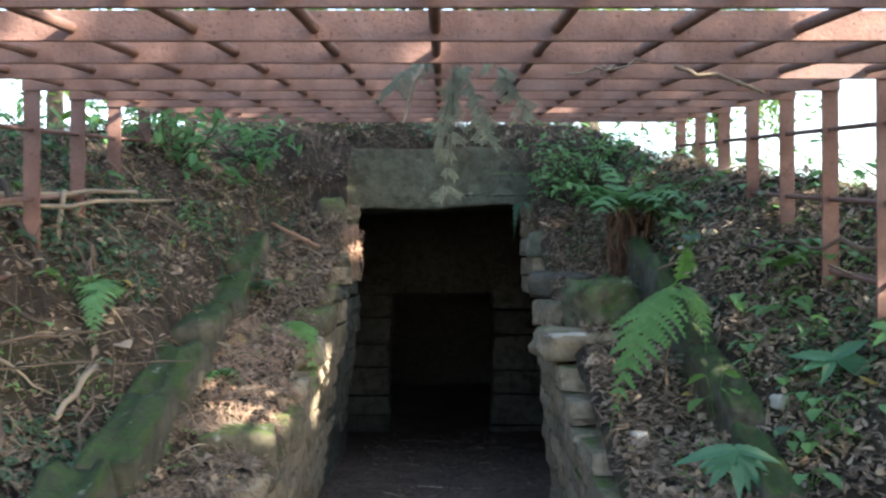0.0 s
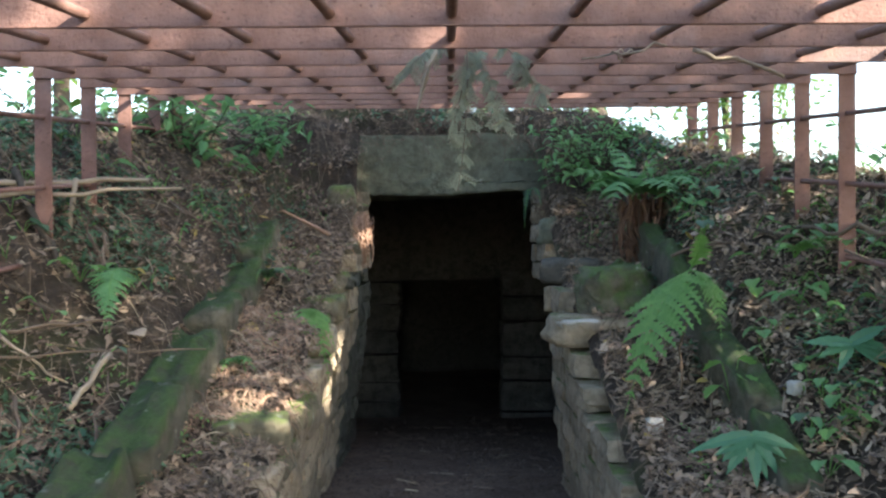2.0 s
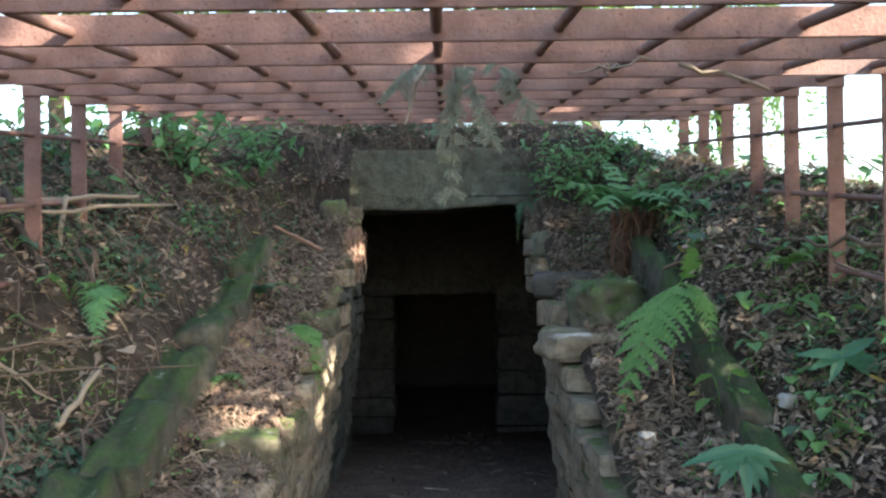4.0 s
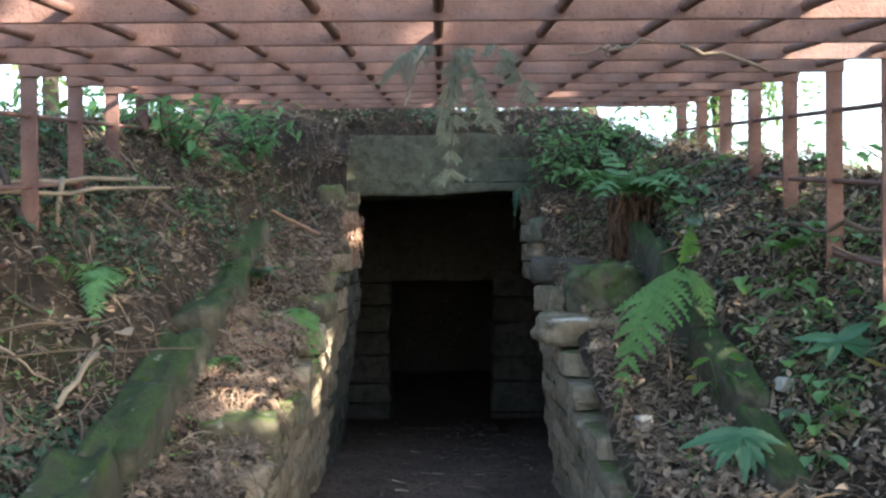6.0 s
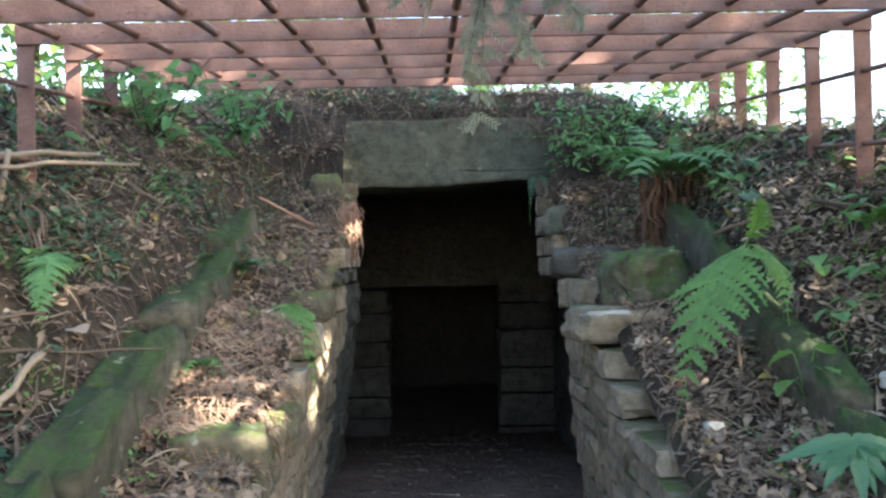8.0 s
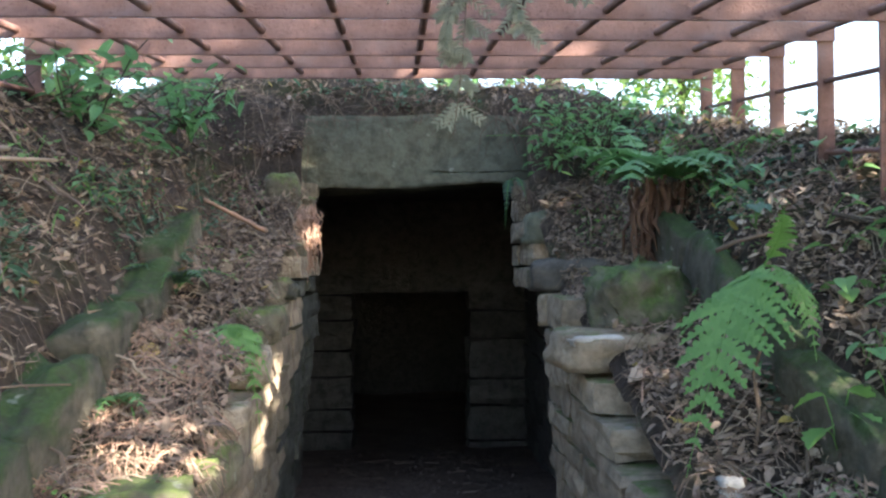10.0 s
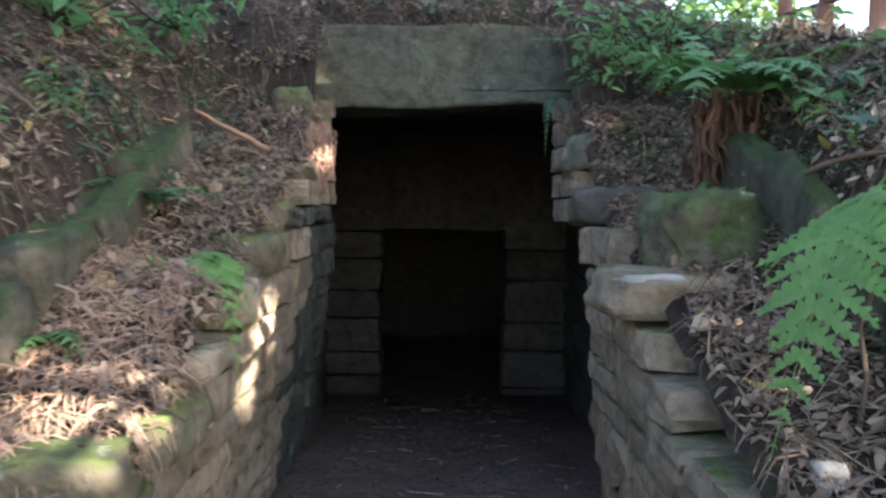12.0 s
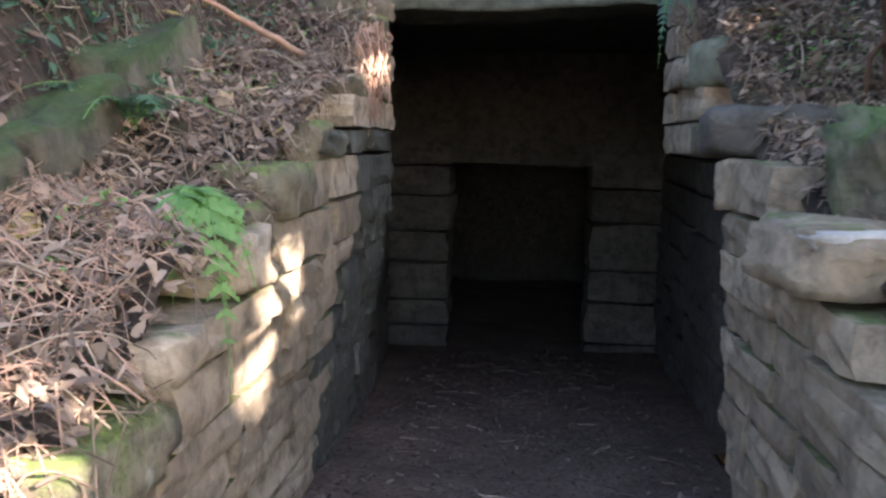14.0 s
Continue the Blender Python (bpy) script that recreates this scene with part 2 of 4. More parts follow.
def build_ground():
    xs = [-400, -150, -60, -30, -18, -12, -8, -6.5] + [-5.5 + 0.25 * i for i in range(11)]
    xs += [-2.7 + 0.06 * i for i in range(1, 33)] + [-HALF_L - 0.02]
    xs += [-HALF_L + 0.06 + 0.1 * i for i in range(13)]
    xs += [HALF_R + 0.02] + [0.70 + 0.06 * i for i in range(33)] + [2.9 + 0.25 * i for i in range(11)] + [6.5, 8, 12, 18, 30, 60, 150, 400]
    ys = [-400, -150, -60, -30, -15, -8, -5, -3, -2, -1, -0.5] + [0.06 * i for i in range(0, 125)] + [7.6 + 0.3 * i for i in range(15)] + [13, 14.5, 16, 18, 22, 30, 45, 80, 160, 400]
    hole_x = (-HALF_L - 0.02, HALF_R + 0.02)
    verts = [(x, y, surface(x, y) if not (hole_x[0] - 0.001 <= x <= hole_x[1] + 0.001 and y < 0.3) else 0.05) for y in ys for x in xs]
    verts = [(x, y, min(z, 2.24 + 0.02 * noise.noise(Vector((x, y, 0)) * 9)) if -0.8 < x < 0.7 and 6.3 < y < 6.45 else z) for x, y, z in verts]   # soil lies on the lintel
    faces, w = [], len(xs)
    for j in range(len(ys) - 1):
        for i in range(w - 1):
            if hole_x[0] <= xs[i] < hole_x[1] and ys[j] < 6.36 and ys[j + 1] > 0.01:
                continue
            faces.append((j * w + i, j * w + i + 1, (j + 1) * w + i + 1, (j + 1) * w + i))
    ob = raw("ground", verts, faces, M_SOIL, None, True)
    tagged(ob, "dark leaf-strewn woodland soil rising over a mound", "ground", kind="structure")
    # floor of the trench and of the chambers behind it
    fx = [-1.5 + 0.1 * i for i in range(31)]
    fy = [-0.2 + 0.1 * i for i in range(140)]
    fv = [(x, y, floor_height(y) + 0.03 * noise.noise(Vector((x, y, 3)) * 2.2) + 0.014 * noise.noise(Vector((x, y, 3)) * 9)) for y in fy for x in fx]
    w = len(fx)
    ff = [(j * w + i, j * w + i + 1, (j + 1) * w + i + 1, (j + 1) * w + i) for j in range(len(fy) - 1) for i in range(w - 1)
          if fy[j] > 6.0 or (-0.85 < fx[i] < 0.75)]
    tagged(raw("floor", fv, ff, M_FLOOR, None, True), "trodden dark earth floor of the passage with scattered litter", "floor", kind="structure")


build_ground()


# ---- the tomb ----
def lean_block(name, cx, cy, cz, sx, sy, sz, seed, material, parent=None, cuts=2, amount=0.12, rz=0.0, rx=0.0, ry=0.0, bevel=0.18):
    ob = part(name, rough_block(sx, sy, sz, seed, cuts, amount, bevel), material, parent, smooth=cuts >= 4)
    ob.matrix_basis = pose(cx, cy, cz, rx, ry, rz)
    return ob


def build_lintel():
    bm = bmesh.new()
    bmesh.ops.create_cube(bm, size=1)
    bmesh.ops.subdivide_edges(bm, edges=bm.edges[:], cuts=22, use_grid_fill=True)
    for v in bm.verts:
        p = v.co.copy()
        out = sum(1 for c in p if abs(c) > 0.49)
        if out >= 2:
            p *= 0.982
        q = Vector((p.x * 1.50, p.y * 0.42, p.z * 0.46))
        broken = min(max((q.x - 0.06) / 0.07, 0), 1)             # the further end has lost a flake
        if p.z < -0.3:
            q.z += 0.03 * broken
        if p.y < -0.45:
            q.y += 0.03 * broken
        q += noise.noise_vector(q * 3.0) * 0.022 + noise.noise_vector(q * 11) * 0.010
        v.co = q
    ob = part("lintel", bm, M_LINTEL, smooth=True)
    ob.matrix_basis = pose(-0.045, 6.60, 2.055)
    tagged(ob, "massive greenish stone lintel slab over the tomb doorway", "lintel", kind="structure")


def build_chamber():
    """Stone-lined passage behind the lintel, and a second doorway with jambs."""
    for name, x, side in (("wall_chamber_west", -1.0, -1), ("wall_chamber_east", 1.0, 1)):
        holder = tagged(new(name), "dark coursed stone wall inside the tomb passage", "wall", kind="structure")
        bm = bmesh.new()
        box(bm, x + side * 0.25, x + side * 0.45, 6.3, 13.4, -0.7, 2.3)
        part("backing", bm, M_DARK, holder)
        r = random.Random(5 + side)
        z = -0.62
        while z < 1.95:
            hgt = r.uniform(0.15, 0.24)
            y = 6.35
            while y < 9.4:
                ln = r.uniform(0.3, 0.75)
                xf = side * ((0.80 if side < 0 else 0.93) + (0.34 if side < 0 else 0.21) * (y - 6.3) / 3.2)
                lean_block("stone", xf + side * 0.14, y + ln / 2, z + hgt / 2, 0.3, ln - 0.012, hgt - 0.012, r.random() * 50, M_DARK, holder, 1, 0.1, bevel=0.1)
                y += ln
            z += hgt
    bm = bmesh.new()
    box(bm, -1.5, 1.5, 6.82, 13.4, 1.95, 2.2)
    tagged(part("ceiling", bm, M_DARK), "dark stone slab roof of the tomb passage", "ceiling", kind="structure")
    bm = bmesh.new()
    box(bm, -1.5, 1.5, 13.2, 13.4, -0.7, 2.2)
    tagged(part("wall_chamber_back", bm, M_DARK), "dark-toned back wall of the inner burial chamber", "wall", kind="structure")
    for nm, x0, x1 in (("wall_jamb_west", -1.2, -0.58), ("wall_jamb_east", 0.55, 1.2)):
        holder = tagged(new(nm), "pier of squared stones beside the inner doorway", "wall", kind="structure")
        r = random.Random(int(x0 * 10) + 50)
        z = -0.62
        while z < 1.1:
            hgt = r.uniform(0.2, 0.4)
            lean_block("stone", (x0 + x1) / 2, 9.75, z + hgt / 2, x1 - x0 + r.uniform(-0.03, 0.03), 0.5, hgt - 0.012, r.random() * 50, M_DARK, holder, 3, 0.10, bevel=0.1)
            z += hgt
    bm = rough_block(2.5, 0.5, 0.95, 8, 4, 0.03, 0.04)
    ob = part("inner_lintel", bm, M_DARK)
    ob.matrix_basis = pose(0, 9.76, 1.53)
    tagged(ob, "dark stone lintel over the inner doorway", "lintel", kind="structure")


def trench_wall(name, side, face, seed, y0, y1, recess=0.0):
    """Dry-stone wall of flat stones in courses, whose top steps up the slope."""
    holder = tagged(new(name), "weathered dry-stone trench wall of flat mossy sandstone blocks", "wall", kind="structure")
    r = random.Random(seed)
    z, n = -0.08, 0
    while z < 1.85:
        hgt = r.uniform(0.085, 0.15)
        y = y0 + r.uniform(0, 0.2)
        while y < y1 - 0.05:
            ln = min(r.uniform(0.18, 0.52), y1 - y)
            top = float(np.interp(y + ln * 0.5, LEDGE_Y, LEDGE_Z)) + 0.07
            if side > 0 and (4.0 < y + ln / 2 < 4.55 or 5.1 < y + ln / 2):
                top -= 0.12
            elif side > 0 and y < 4.0:
                top -= 0.09
            if z + hgt * 0.55 < top:
                cap = z + hgt * 1.5 > top and (side < 0 or y > 4.7)
                deep = r.uniform(0.2, 0.3) if cap else 0.3
                out = (0.012 if cap else 0.0) + r.uniform(-0.012, 0.014) - (0.155 if side < 0 else 0.09) * max(0, 0.9 - z)
                if recess and z < 1.15:
                    out -= recess
                xf = side * (face - out)
                m = M_MOSSY if cap and r.random() < (0.8 if side < 0 else 0.3) else M_WALL
                # Low west stones by the doorway: shade painted in, its edge scattered.
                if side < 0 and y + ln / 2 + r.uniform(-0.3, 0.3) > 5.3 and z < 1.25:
                    m = M_SHADED
                lean_block("stone", xf + side * deep / 2, y + ln / 2, z + hgt / 2, deep, ln - 0.010, hgt - 0.009, r.random() * 90, m, holder, 4 if cap else 2, 0.16 if cap else 0.10,
                           rz=r.uniform(-2.5, 2.5), rx=r.uniform(-1.5, 1.5), ry=r.uniform(-2, 2), bevel=0.12 if cap else 0.06)
                n += 1
            y += ln
        z += hgt
    bm = bmesh.new()
    ys = [y0 + (y1 - y0) * i / 24 for i in range(25)]
    for a, b in zip(ys, ys[1:]):
        top = float(np.interp(a, LEDGE_Y, LEDGE_Z)) - 0.09
        xs = sorted((side * (face + 0.22 + recess), side * (face + 0.38 + recess)))
        if top > 0.05:
            box(bm, xs[0], xs[1], a, b, -0.1, top)
    part("earth_core", bm, M_SOIL, holder)


KERB_Y, KERB_Z = (1.9, 2.76, 3.7, 4.9, 5.3), (0.60, 0.88, 1.13, 1.52, 1.66)


def outer_kerb(name, side, x, seed):
    """Line of mossy blocks that holds the outer bank up, following the slope."""
    holder = tagged(new(name), "sloping outer kerb of blocks thick with green moss", "wall", kind="structure")
    r = random.Random(seed)
    y = 1.9 if side < 0 else 2.2
    while y < 5.1:
        ln = r.uniform(0.34, 0.6)
        if side < 0:
            zt = float(np.interp(y + ln / 2, KERB_Y, KERB_Z)) + r.uniform(-0.03, 0.02)
        else:
            zt = float(np.interp(y + ln / 2, BANK_Y, BANK_Z)) - 0.03 - 0.03 * max(0, y - 3.5) + r.uniform(-0.03, 0.03)
        zb = float(np.interp(y + ln / 2, LEDGE_Y, LEDGE_Z)) - 0.16
        slope = math.degrees(math.atan(0.30 if side < 0 else 0.42))
        wide = 0.19 if side < 0 else 0.13
        lean_block("stone", side * (x + wide / 2 - 0.08 + r.uniform(-0.02, 0.02)), y + ln / 2, (zt + zb) / 2, wide, ln - 0.005, zt - zb, r.random() * 60, M_KERB, holder, 8, 0.15,
                   rz=r.uniform(-4, 4), rx=slope + r.uniform(-5, 3), ry=r.uniform(-4, 4), bevel=0.07)
        y += ln


build_lintel()
build_chamber()
trench_wall("wall_trench_west", -1, 0.62, 11, 0.9, 6.38)
trench_wall("wall_trench_east", 1, 0.56, 12, 0.9, 5.15)
trench_wall("wall_entrance_east", 1, 0.585, 13, 5.15, 6.38, 0.28)
outer_kerb("wall_kerb_west", -1, 1.10, 21)
outer_kerb("wall_kerb_east", 1, 1.12, 22)


# ---- the rusted cage ----
def roof_z(y):
    return 1.838 + 0.095 * y                             # underside of the flat bars


def build_cage():
    cage = empty("steel_cage", pose(0, 0, 0), "rusted steel cage of flat bars and round rods over the trench", "cage")
    bars = [1.76 - 0.90 + 0.45 * k for k in range(12)]
    left, right = -1.75, 1.65
    for i, y in enumerate(bars):
        z = roof_z(y)
        bm = bmesh.new()
        box(bm, left, right, y, y + 0.012, z, z + 0.08)
        bmesh.ops.bevel(bm, geom=bm.edges[:], offset=0.002, segments=1, affect="EDGES")
        part("flat_bar", bm, M_RUST, cage)
        for x in (left, right - 0.07):
            bm = bmesh.new()
            foot = surface(x, y) - 0.12
            box(bm, x, x + 0.07, y + 0.0125, y + 0.0235, min(foot, z - 0.2), z + 0.075)
            bmesh.ops.bevel(bm, geom=bm.edges[:], offset=0.002, segments=1, affect="EDGES")
            part("post", bm, M_RUST, cage)
    for k in range(-5, 6):
        x = -0.02 + 0.313 * k
        bm = bmesh.new()
        tube_mesh(bm, [(x, y, roof_z(y) + 0.034) for y in (0.7, 2.2, 3.6, 5.0, 5.9)], 0.0155, 10)
        part("rod", bm, M_RUST, cage, smooth=True)
    for x in (left + 0.035, right - 0.035):
        for drop in (0.16, 0.45, 0.75):
            bm = bmesh.new()
            tube_mesh(bm, [(x, y, roof_z(y) - drop) for y in (0.7, 2.2, 3.6, 5.0, 5.9)], 0.011, 8)
            part("side_rod", bm, M_RUST, cage, smooth=True)


build_cage()


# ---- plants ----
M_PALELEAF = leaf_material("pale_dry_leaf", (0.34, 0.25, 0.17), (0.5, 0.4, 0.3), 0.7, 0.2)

def leaf_blade(verts, faces, base, along, side, length, width, curl, teeth=0, rows=4):
    """Appends one leaf: a blade folded at its midrib, with a toothed rim where teeth > 0."""
    along, side = Vector(along).normalized(), Vector(side).normalized()
    up = along.cross(side)
    if up.z < 0:
        up = -up
    ring = []
    for i in range(rows + 1):
        f = i / rows
        w = width * 0.5 * math.sin(math.pi * min(1, 0.12 + 0.88 * f) ** 0.8) * (1 + teeth * (i % 2))
        c = Vector(base) + along * (length * f) - up * (curl * length * f * f)
        ring.append((c - side * w + up * w * 0.25, c, c + side * w + up * w * 0.25))
    k = len(verts)
    for r3 in ring:
        verts.extend(tuple(p) for p in r3)
    for i in range(rows):
        a = k + 3 * i
        faces.append((a, a + 1, a + 4, a + 3))
        faces.append((a + 1, a + 2, a + 5, a + 4))


def fern_frond(parent, base, mid, tip, width, material, seed, pairs=20):
    """One fern frond through three points: a thin rachis and toothed pinnae in pairs."""
    base, mid, tip = Vector(base), Vector(mid), Vector(tip)
    r = random.Random(seed)

    def at(f):
        return base * (1 - f) ** 2 + mid * (2 * f * (1 - f)) + tip * f * f

    verts, faces = [], []
    span = (tip - base).length
    for i in range(pairs):
        f = 0.12 + 0.88 * (i + 0.5) / pairs
        d = (at(min(1, f + 0.02)) - at(f - 0.02)).normalized()
        side = d.cross(Vector((0, 0, 1)))
        if side.length < 0.2:
            side = Vector((1, 0, 0))
        side.normalize()
        g = (f - 0.12) / 0.88
        ln = width * 0.5 * max((1 - g ** 1.5) * min(1, 0.62 + 2.2 * g), 0.05) * r.uniform(0.88, 1.08)
        for s in (-1, 1):
            way = (side * s + d * r.uniform(0.25, 0.5) + Vector((0, -0.1, r.uniform(-0.3, 0.1)))).normalized()
            pinna_width = min(span * 1.3 / pairs, ln * 0.6)
            n = max(4, int(ln / max(pinna_width * 0.34, 0.005)))
            up = way.cross(d)
            droop = r.uniform(0.1, 0.4)
            tilt = Vector((0, 0, r.uniform(-0.25, 0.25)))
            # the narrow web along the pinna's rib
            k0 = len(verts)
            for k in range(n + 1):
                h = k / n
                p = at(f) + way * ln * h - Vector((0, 0, droop * ln * h * h))
                half = pinna_width * 0.24 * (1 - 0.8 * h) + 0.0006
                verts.extend((tuple(p - d * half), tuple(p + d * half)))
            for k in range(n):
                j = k0 + 2 * k
                faces.append((j, j + 1, j + 3, j + 2))
            # its lobes, each folded a little along the middle
            for k in range(n):
                h = (k + 0.35) / n
                p = at(f) + way * ln * h - Vector((0, 0, droop * ln * h * h))
                for e in (-1, 1):
                    out = (d * e + way * 0.55 + tilt * e).normalized()
                    lobe = pinna_width * 0.62 * (1 - 0.75 * h ** 1.5) * r.uniform(0.85, 1.1)
                    half = min(0.55 * ln / n, lobe * 0.6)
                    j = len(verts)
                    verts.extend((tuple(p - way * half * 0.8), tuple(p + out * lobe * 0.55 - way * half), tuple(p + out * lobe), tuple(p + out * lobe * 0.6 + way * half * 0.9), tuple(p + way * half * 0.8)))
                    faces.append((j, j + 1, j + 2, j + 3, j + 4))
    frond = tagged(raw("frond", verts, faces, material, parent), kind="stuff")
    bm = bmesh.new()
    tube_mesh(bm, [at(i / 8) for i in range(9)], [0.004 - 0.00035 * i for i in range(9)], 5)
    part("stalk", bm, M_FERN, frond)
    return frond


def fern(where, fronds, label, material=None, pairs=20):
    ob = empty("fern", pose(0, 0, 0), label, "fern", "ferns")
    for i, (mid, tip, width) in enumerate(fronds):
        fern_frond(ob, where, mid, tip, width, material or M_FERN, i + int(100 * where[1]), pairs)
    return ob


def leafy_plant(where, leaves, label, material=None, teeth=0.0, rows=6, group="woodland seedlings"):
    """A low plant: each leaf (end point, length, width, turn) on its own stalk from one foot."""
    ob = empty("seedling", pose(0, 0, 0), label, "plant", group)
    foot = Vector(where)
    for i, (dx, dy, dz, length, width) in enumerate(leaves):
        tip = foot + Vector((dx, dy, dz))
        along = Vector((dx, dy, -0.15 * length)) if abs(dx) + abs(dy) > 0.01 else Vector((0, -1, -0.3))
        side = along.cross(Vector((0.0, 0.35, 1))).normalized()
        verts, faces = [], []
        leaf_blade(verts, faces, tip, along, side, length * 1.25, width * 1.25, 0.25, teeth, rows)
        leaf = raw("leaf", verts, faces, material or M_LEAF, ob)
        bm = bmesh.new()
        tube_mesh(bm, [foot, foot.lerp(tip, 0.5) + Vector((0, 0, 0.02)), tip], 0.0022, 4)
        part("stalk", bm, M_FERN, leaf)
    return ob


big_fern = fern((0.97, 3.60, 1.37), [((0.82, 3.47, 1.34), (0.655, 3.38, 0.80), 0.46), ((1.02, 3.56, 1.46), (0.99, 3.50, 1.54), 0.15), ((1.08, 3.55, 1.38), (1.06, 3.46, 1.10), 0.2)],
     "large bright green fern drooping over the trench wall", pairs=14)
stem_mesh = bmesh.new()
tube_mesh(stem_mesh, wiggle((0.90, 3.50, 0.74), (0.97, 3.60, 1.37), 6, 0.03, 3), [0.007, 0.006, 0.006, 0.005, 0.005, 0.0045, 0.004], 6)
part("stem", stem_mesh, M_TWIG, big_fern, "brown wiry stem")
CROWN = (1.08, 5.10, 1.72)
fern(CROWN, [((0.85, 4.95, 2.0), (0.60, 4.88, 1.84), 0.38), ((0.95, 4.85, 1.98), (0.82, 4.58, 1.66), 0.4), ((1.1, 4.8, 1.96), (1.18, 4.55, 1.70), 0.38), ((1.3, 4.95, 2.0), (1.46, 4.82, 1.76), 0.38),
             ((0.8, 5.2, 2.02), (0.30, 5.15, 1.98), 0.34), ((0.95, 5.0, 2.0), (0.72, 4.72, 1.72), 0.34), ((1.25, 4.9, 2.0), (1.32, 4.62, 1.72), 0.34), ((1.35, 5.2, 2.02), (1.52, 5.2, 1.88), 0.24), ((1.05, 5.3, 2.1), (0.95, 5.55, 2.1), 0.2), ((1.15, 5.1, 2.08), (1.22, 5.0, 2.12), 0.12)],
     "spreading green fern on a crown of bare brown roots", M_LEAF, pairs=9)
fern((-0.74, 4.28, 1.15), [((-0.66, 4.18, 1.22), (-0.60, 4.10, 0.78), 0.19), ((-0.68, 4.2, 1.2), (-0.63, 4.18, 0.88), 0.17), ((-0.74, 4.16, 1.22), (-0.70, 4.06, 0.95), 0.16), ((-0.66, 4.26, 1.2), (-0.585, 4.22, 0.95), 0.14)],
     "small dark green fern hanging over trench stones", M_FERN, 12)
fern((-0.97, 3.76, 0.93), [((-0.95, 3.68, 1.07), (-0.84, 3.60, 0.96), 0.15), ((-1.02, 3.68, 1.06), (-1.09, 3.58, 0.95), 0.14), ((-0.96, 3.66, 1.06), (-0.97, 3.54, 0.96), 0.12)],
     "young light green fern growing among brown litter", M_LEAF, 9)
fern((-1.00, 4.58, 1.28), [((-0.95, 4.48, 1.43), (-0.84, 4.38, 1.30), 0.14), ((-1.06, 4.46, 1.44), (-1.18, 4.36, 1.36), 0.14), ((-0.94, 4.56, 1.42), (-0.76, 4.54, 1.32), 0.11), ((-1.0, 4.45, 1.42), (-1.0, 4.32, 1.3), 0.12)],
     "small fern tuft beside the mossy kerb", M_IVY, 10)
fern((1.46, 3.73, 1.42), [((1.4, 3.62, 1.54), (1.3, 3.55, 1.42), 0.12), ((1.52, 3.62, 1.56), (1.6, 3.5, 1.48), 0.14), ((1.47, 3.6, 1.56), (1.48, 3.45, 1.44), 0.12)],
     "low feathery fern on the litter-covered bank", M_FERN, 12)
fern((-1.42, 3.70, 1.36), [((-1.42, 3.48, 1.48), (-1.36, 3.36, 1.14), 0.27), ((-1.44, 3.5, 1.42), (-1.38, 3.36, 1.14), 0.14)], "single bright green frond standing out from the bank", M_LEAF, 20)
fern((0.56, 6.22, 1.86), [((0.52, 6.12, 1.9), (0.50, 6.08, 1.56), 0.09), ((0.6, 6.1, 1.92), (0.62, 6.0, 1.7), 0.09)], "small dark fern sprig dangling beside the lintel", M_IVY, 14)


def palmate_plant(foot, centre, spokes, length, width, label, material):
    """A low plant with long toothed leaflets that spread like fingers from one stalk."""
    ob = empty("seedling", pose(0, 0, 0), label, "plant", "woodland seedlings")
    face = Vector((0.0, -0.75, 0.65)).normalized()
    r = random.Random(int(100 * centre[0]))
    for angle, size in spokes:
        a = radians(angle)
        along = Vector((math.cos(a), -0.25, math.sin(a)))
        along = (along - face * along.dot(face) * 0.6).normalized()
        verts, faces = [], []
        leaf_blade(verts, faces, centre, along, along.cross(face), length * size, width * r.uniform(0.85, 1.1), r.uniform(0.1, 0.35), 0.22, 11)
        raw("leaf", verts, faces, material, ob)
    bm = bmesh.new()
    tube_mesh(bm, wiggle(foot, centre, 4, 0.02, 3), 0.003, 5)
    part("stalk", bm, M_FERN, ob)
    return ob


palmate_plant((0.96, 2.98, 0.55), (0.965, 2.85, 0.855), ((182, 1.15), (203, 0.8), (232, 0.85), (268, 1.0), (300, 0.9), (328, 0.75), (352, 0.9), (285, 0.85), (216, 0.75)), 0.18, 0.042, "fingered blue-green leaf on a low stalk", M_BLUELEAF)
palmate_plant((1.46, 3.15, 1.05), (1.40, 3.08, 1.13), ((168, 0.9), (195, 0.7), (240, 0.6), (320, 0.7), (340, 1.2), (5, 0.9), (40, 0.8)), 0.19, 0.04, "deeply toothed blue-green plant on the bank", M_BLUELEAF)
palmate_plant((1.60, 3.02, 1.10), (1.57, 2.98, 1.24), ((160, 0.7), (210, 0.8), (260, 0.8), (310, 0.9), (20, 0.8)), 0.14, 0.036, "toothed green plant with spread leaflets", M_LEAF)
leafy_plant((1.06, 3.34, 0.86), [(-0.05, -0.03, 0.08, 0.08, 0.06), (0.02, -0.05, 0.12, 0.08, 0.06), (0.03, 0.0, 0.18, 0.07, 0.05), (-0.03, 0.02, 0.16, 0.07, 0.05)], "small toothed green seedling beside the kerb", M_FERN, 0.4, 8)
leafy_plant((1.38, 3.48, 1.24), [(0.02, -0.03, 0.07, 0.08, 0.09), (-0.06, -0.03, 0.05, 0.08, 0.06), (0.05, 0.01, 0.07, 0.07, 0.08), (-0.09, 0.0, 0.04, 0.07, 0.05)], "round-leaved light green seedling in the litter", M_LEAF)
rp = random.Random(41)
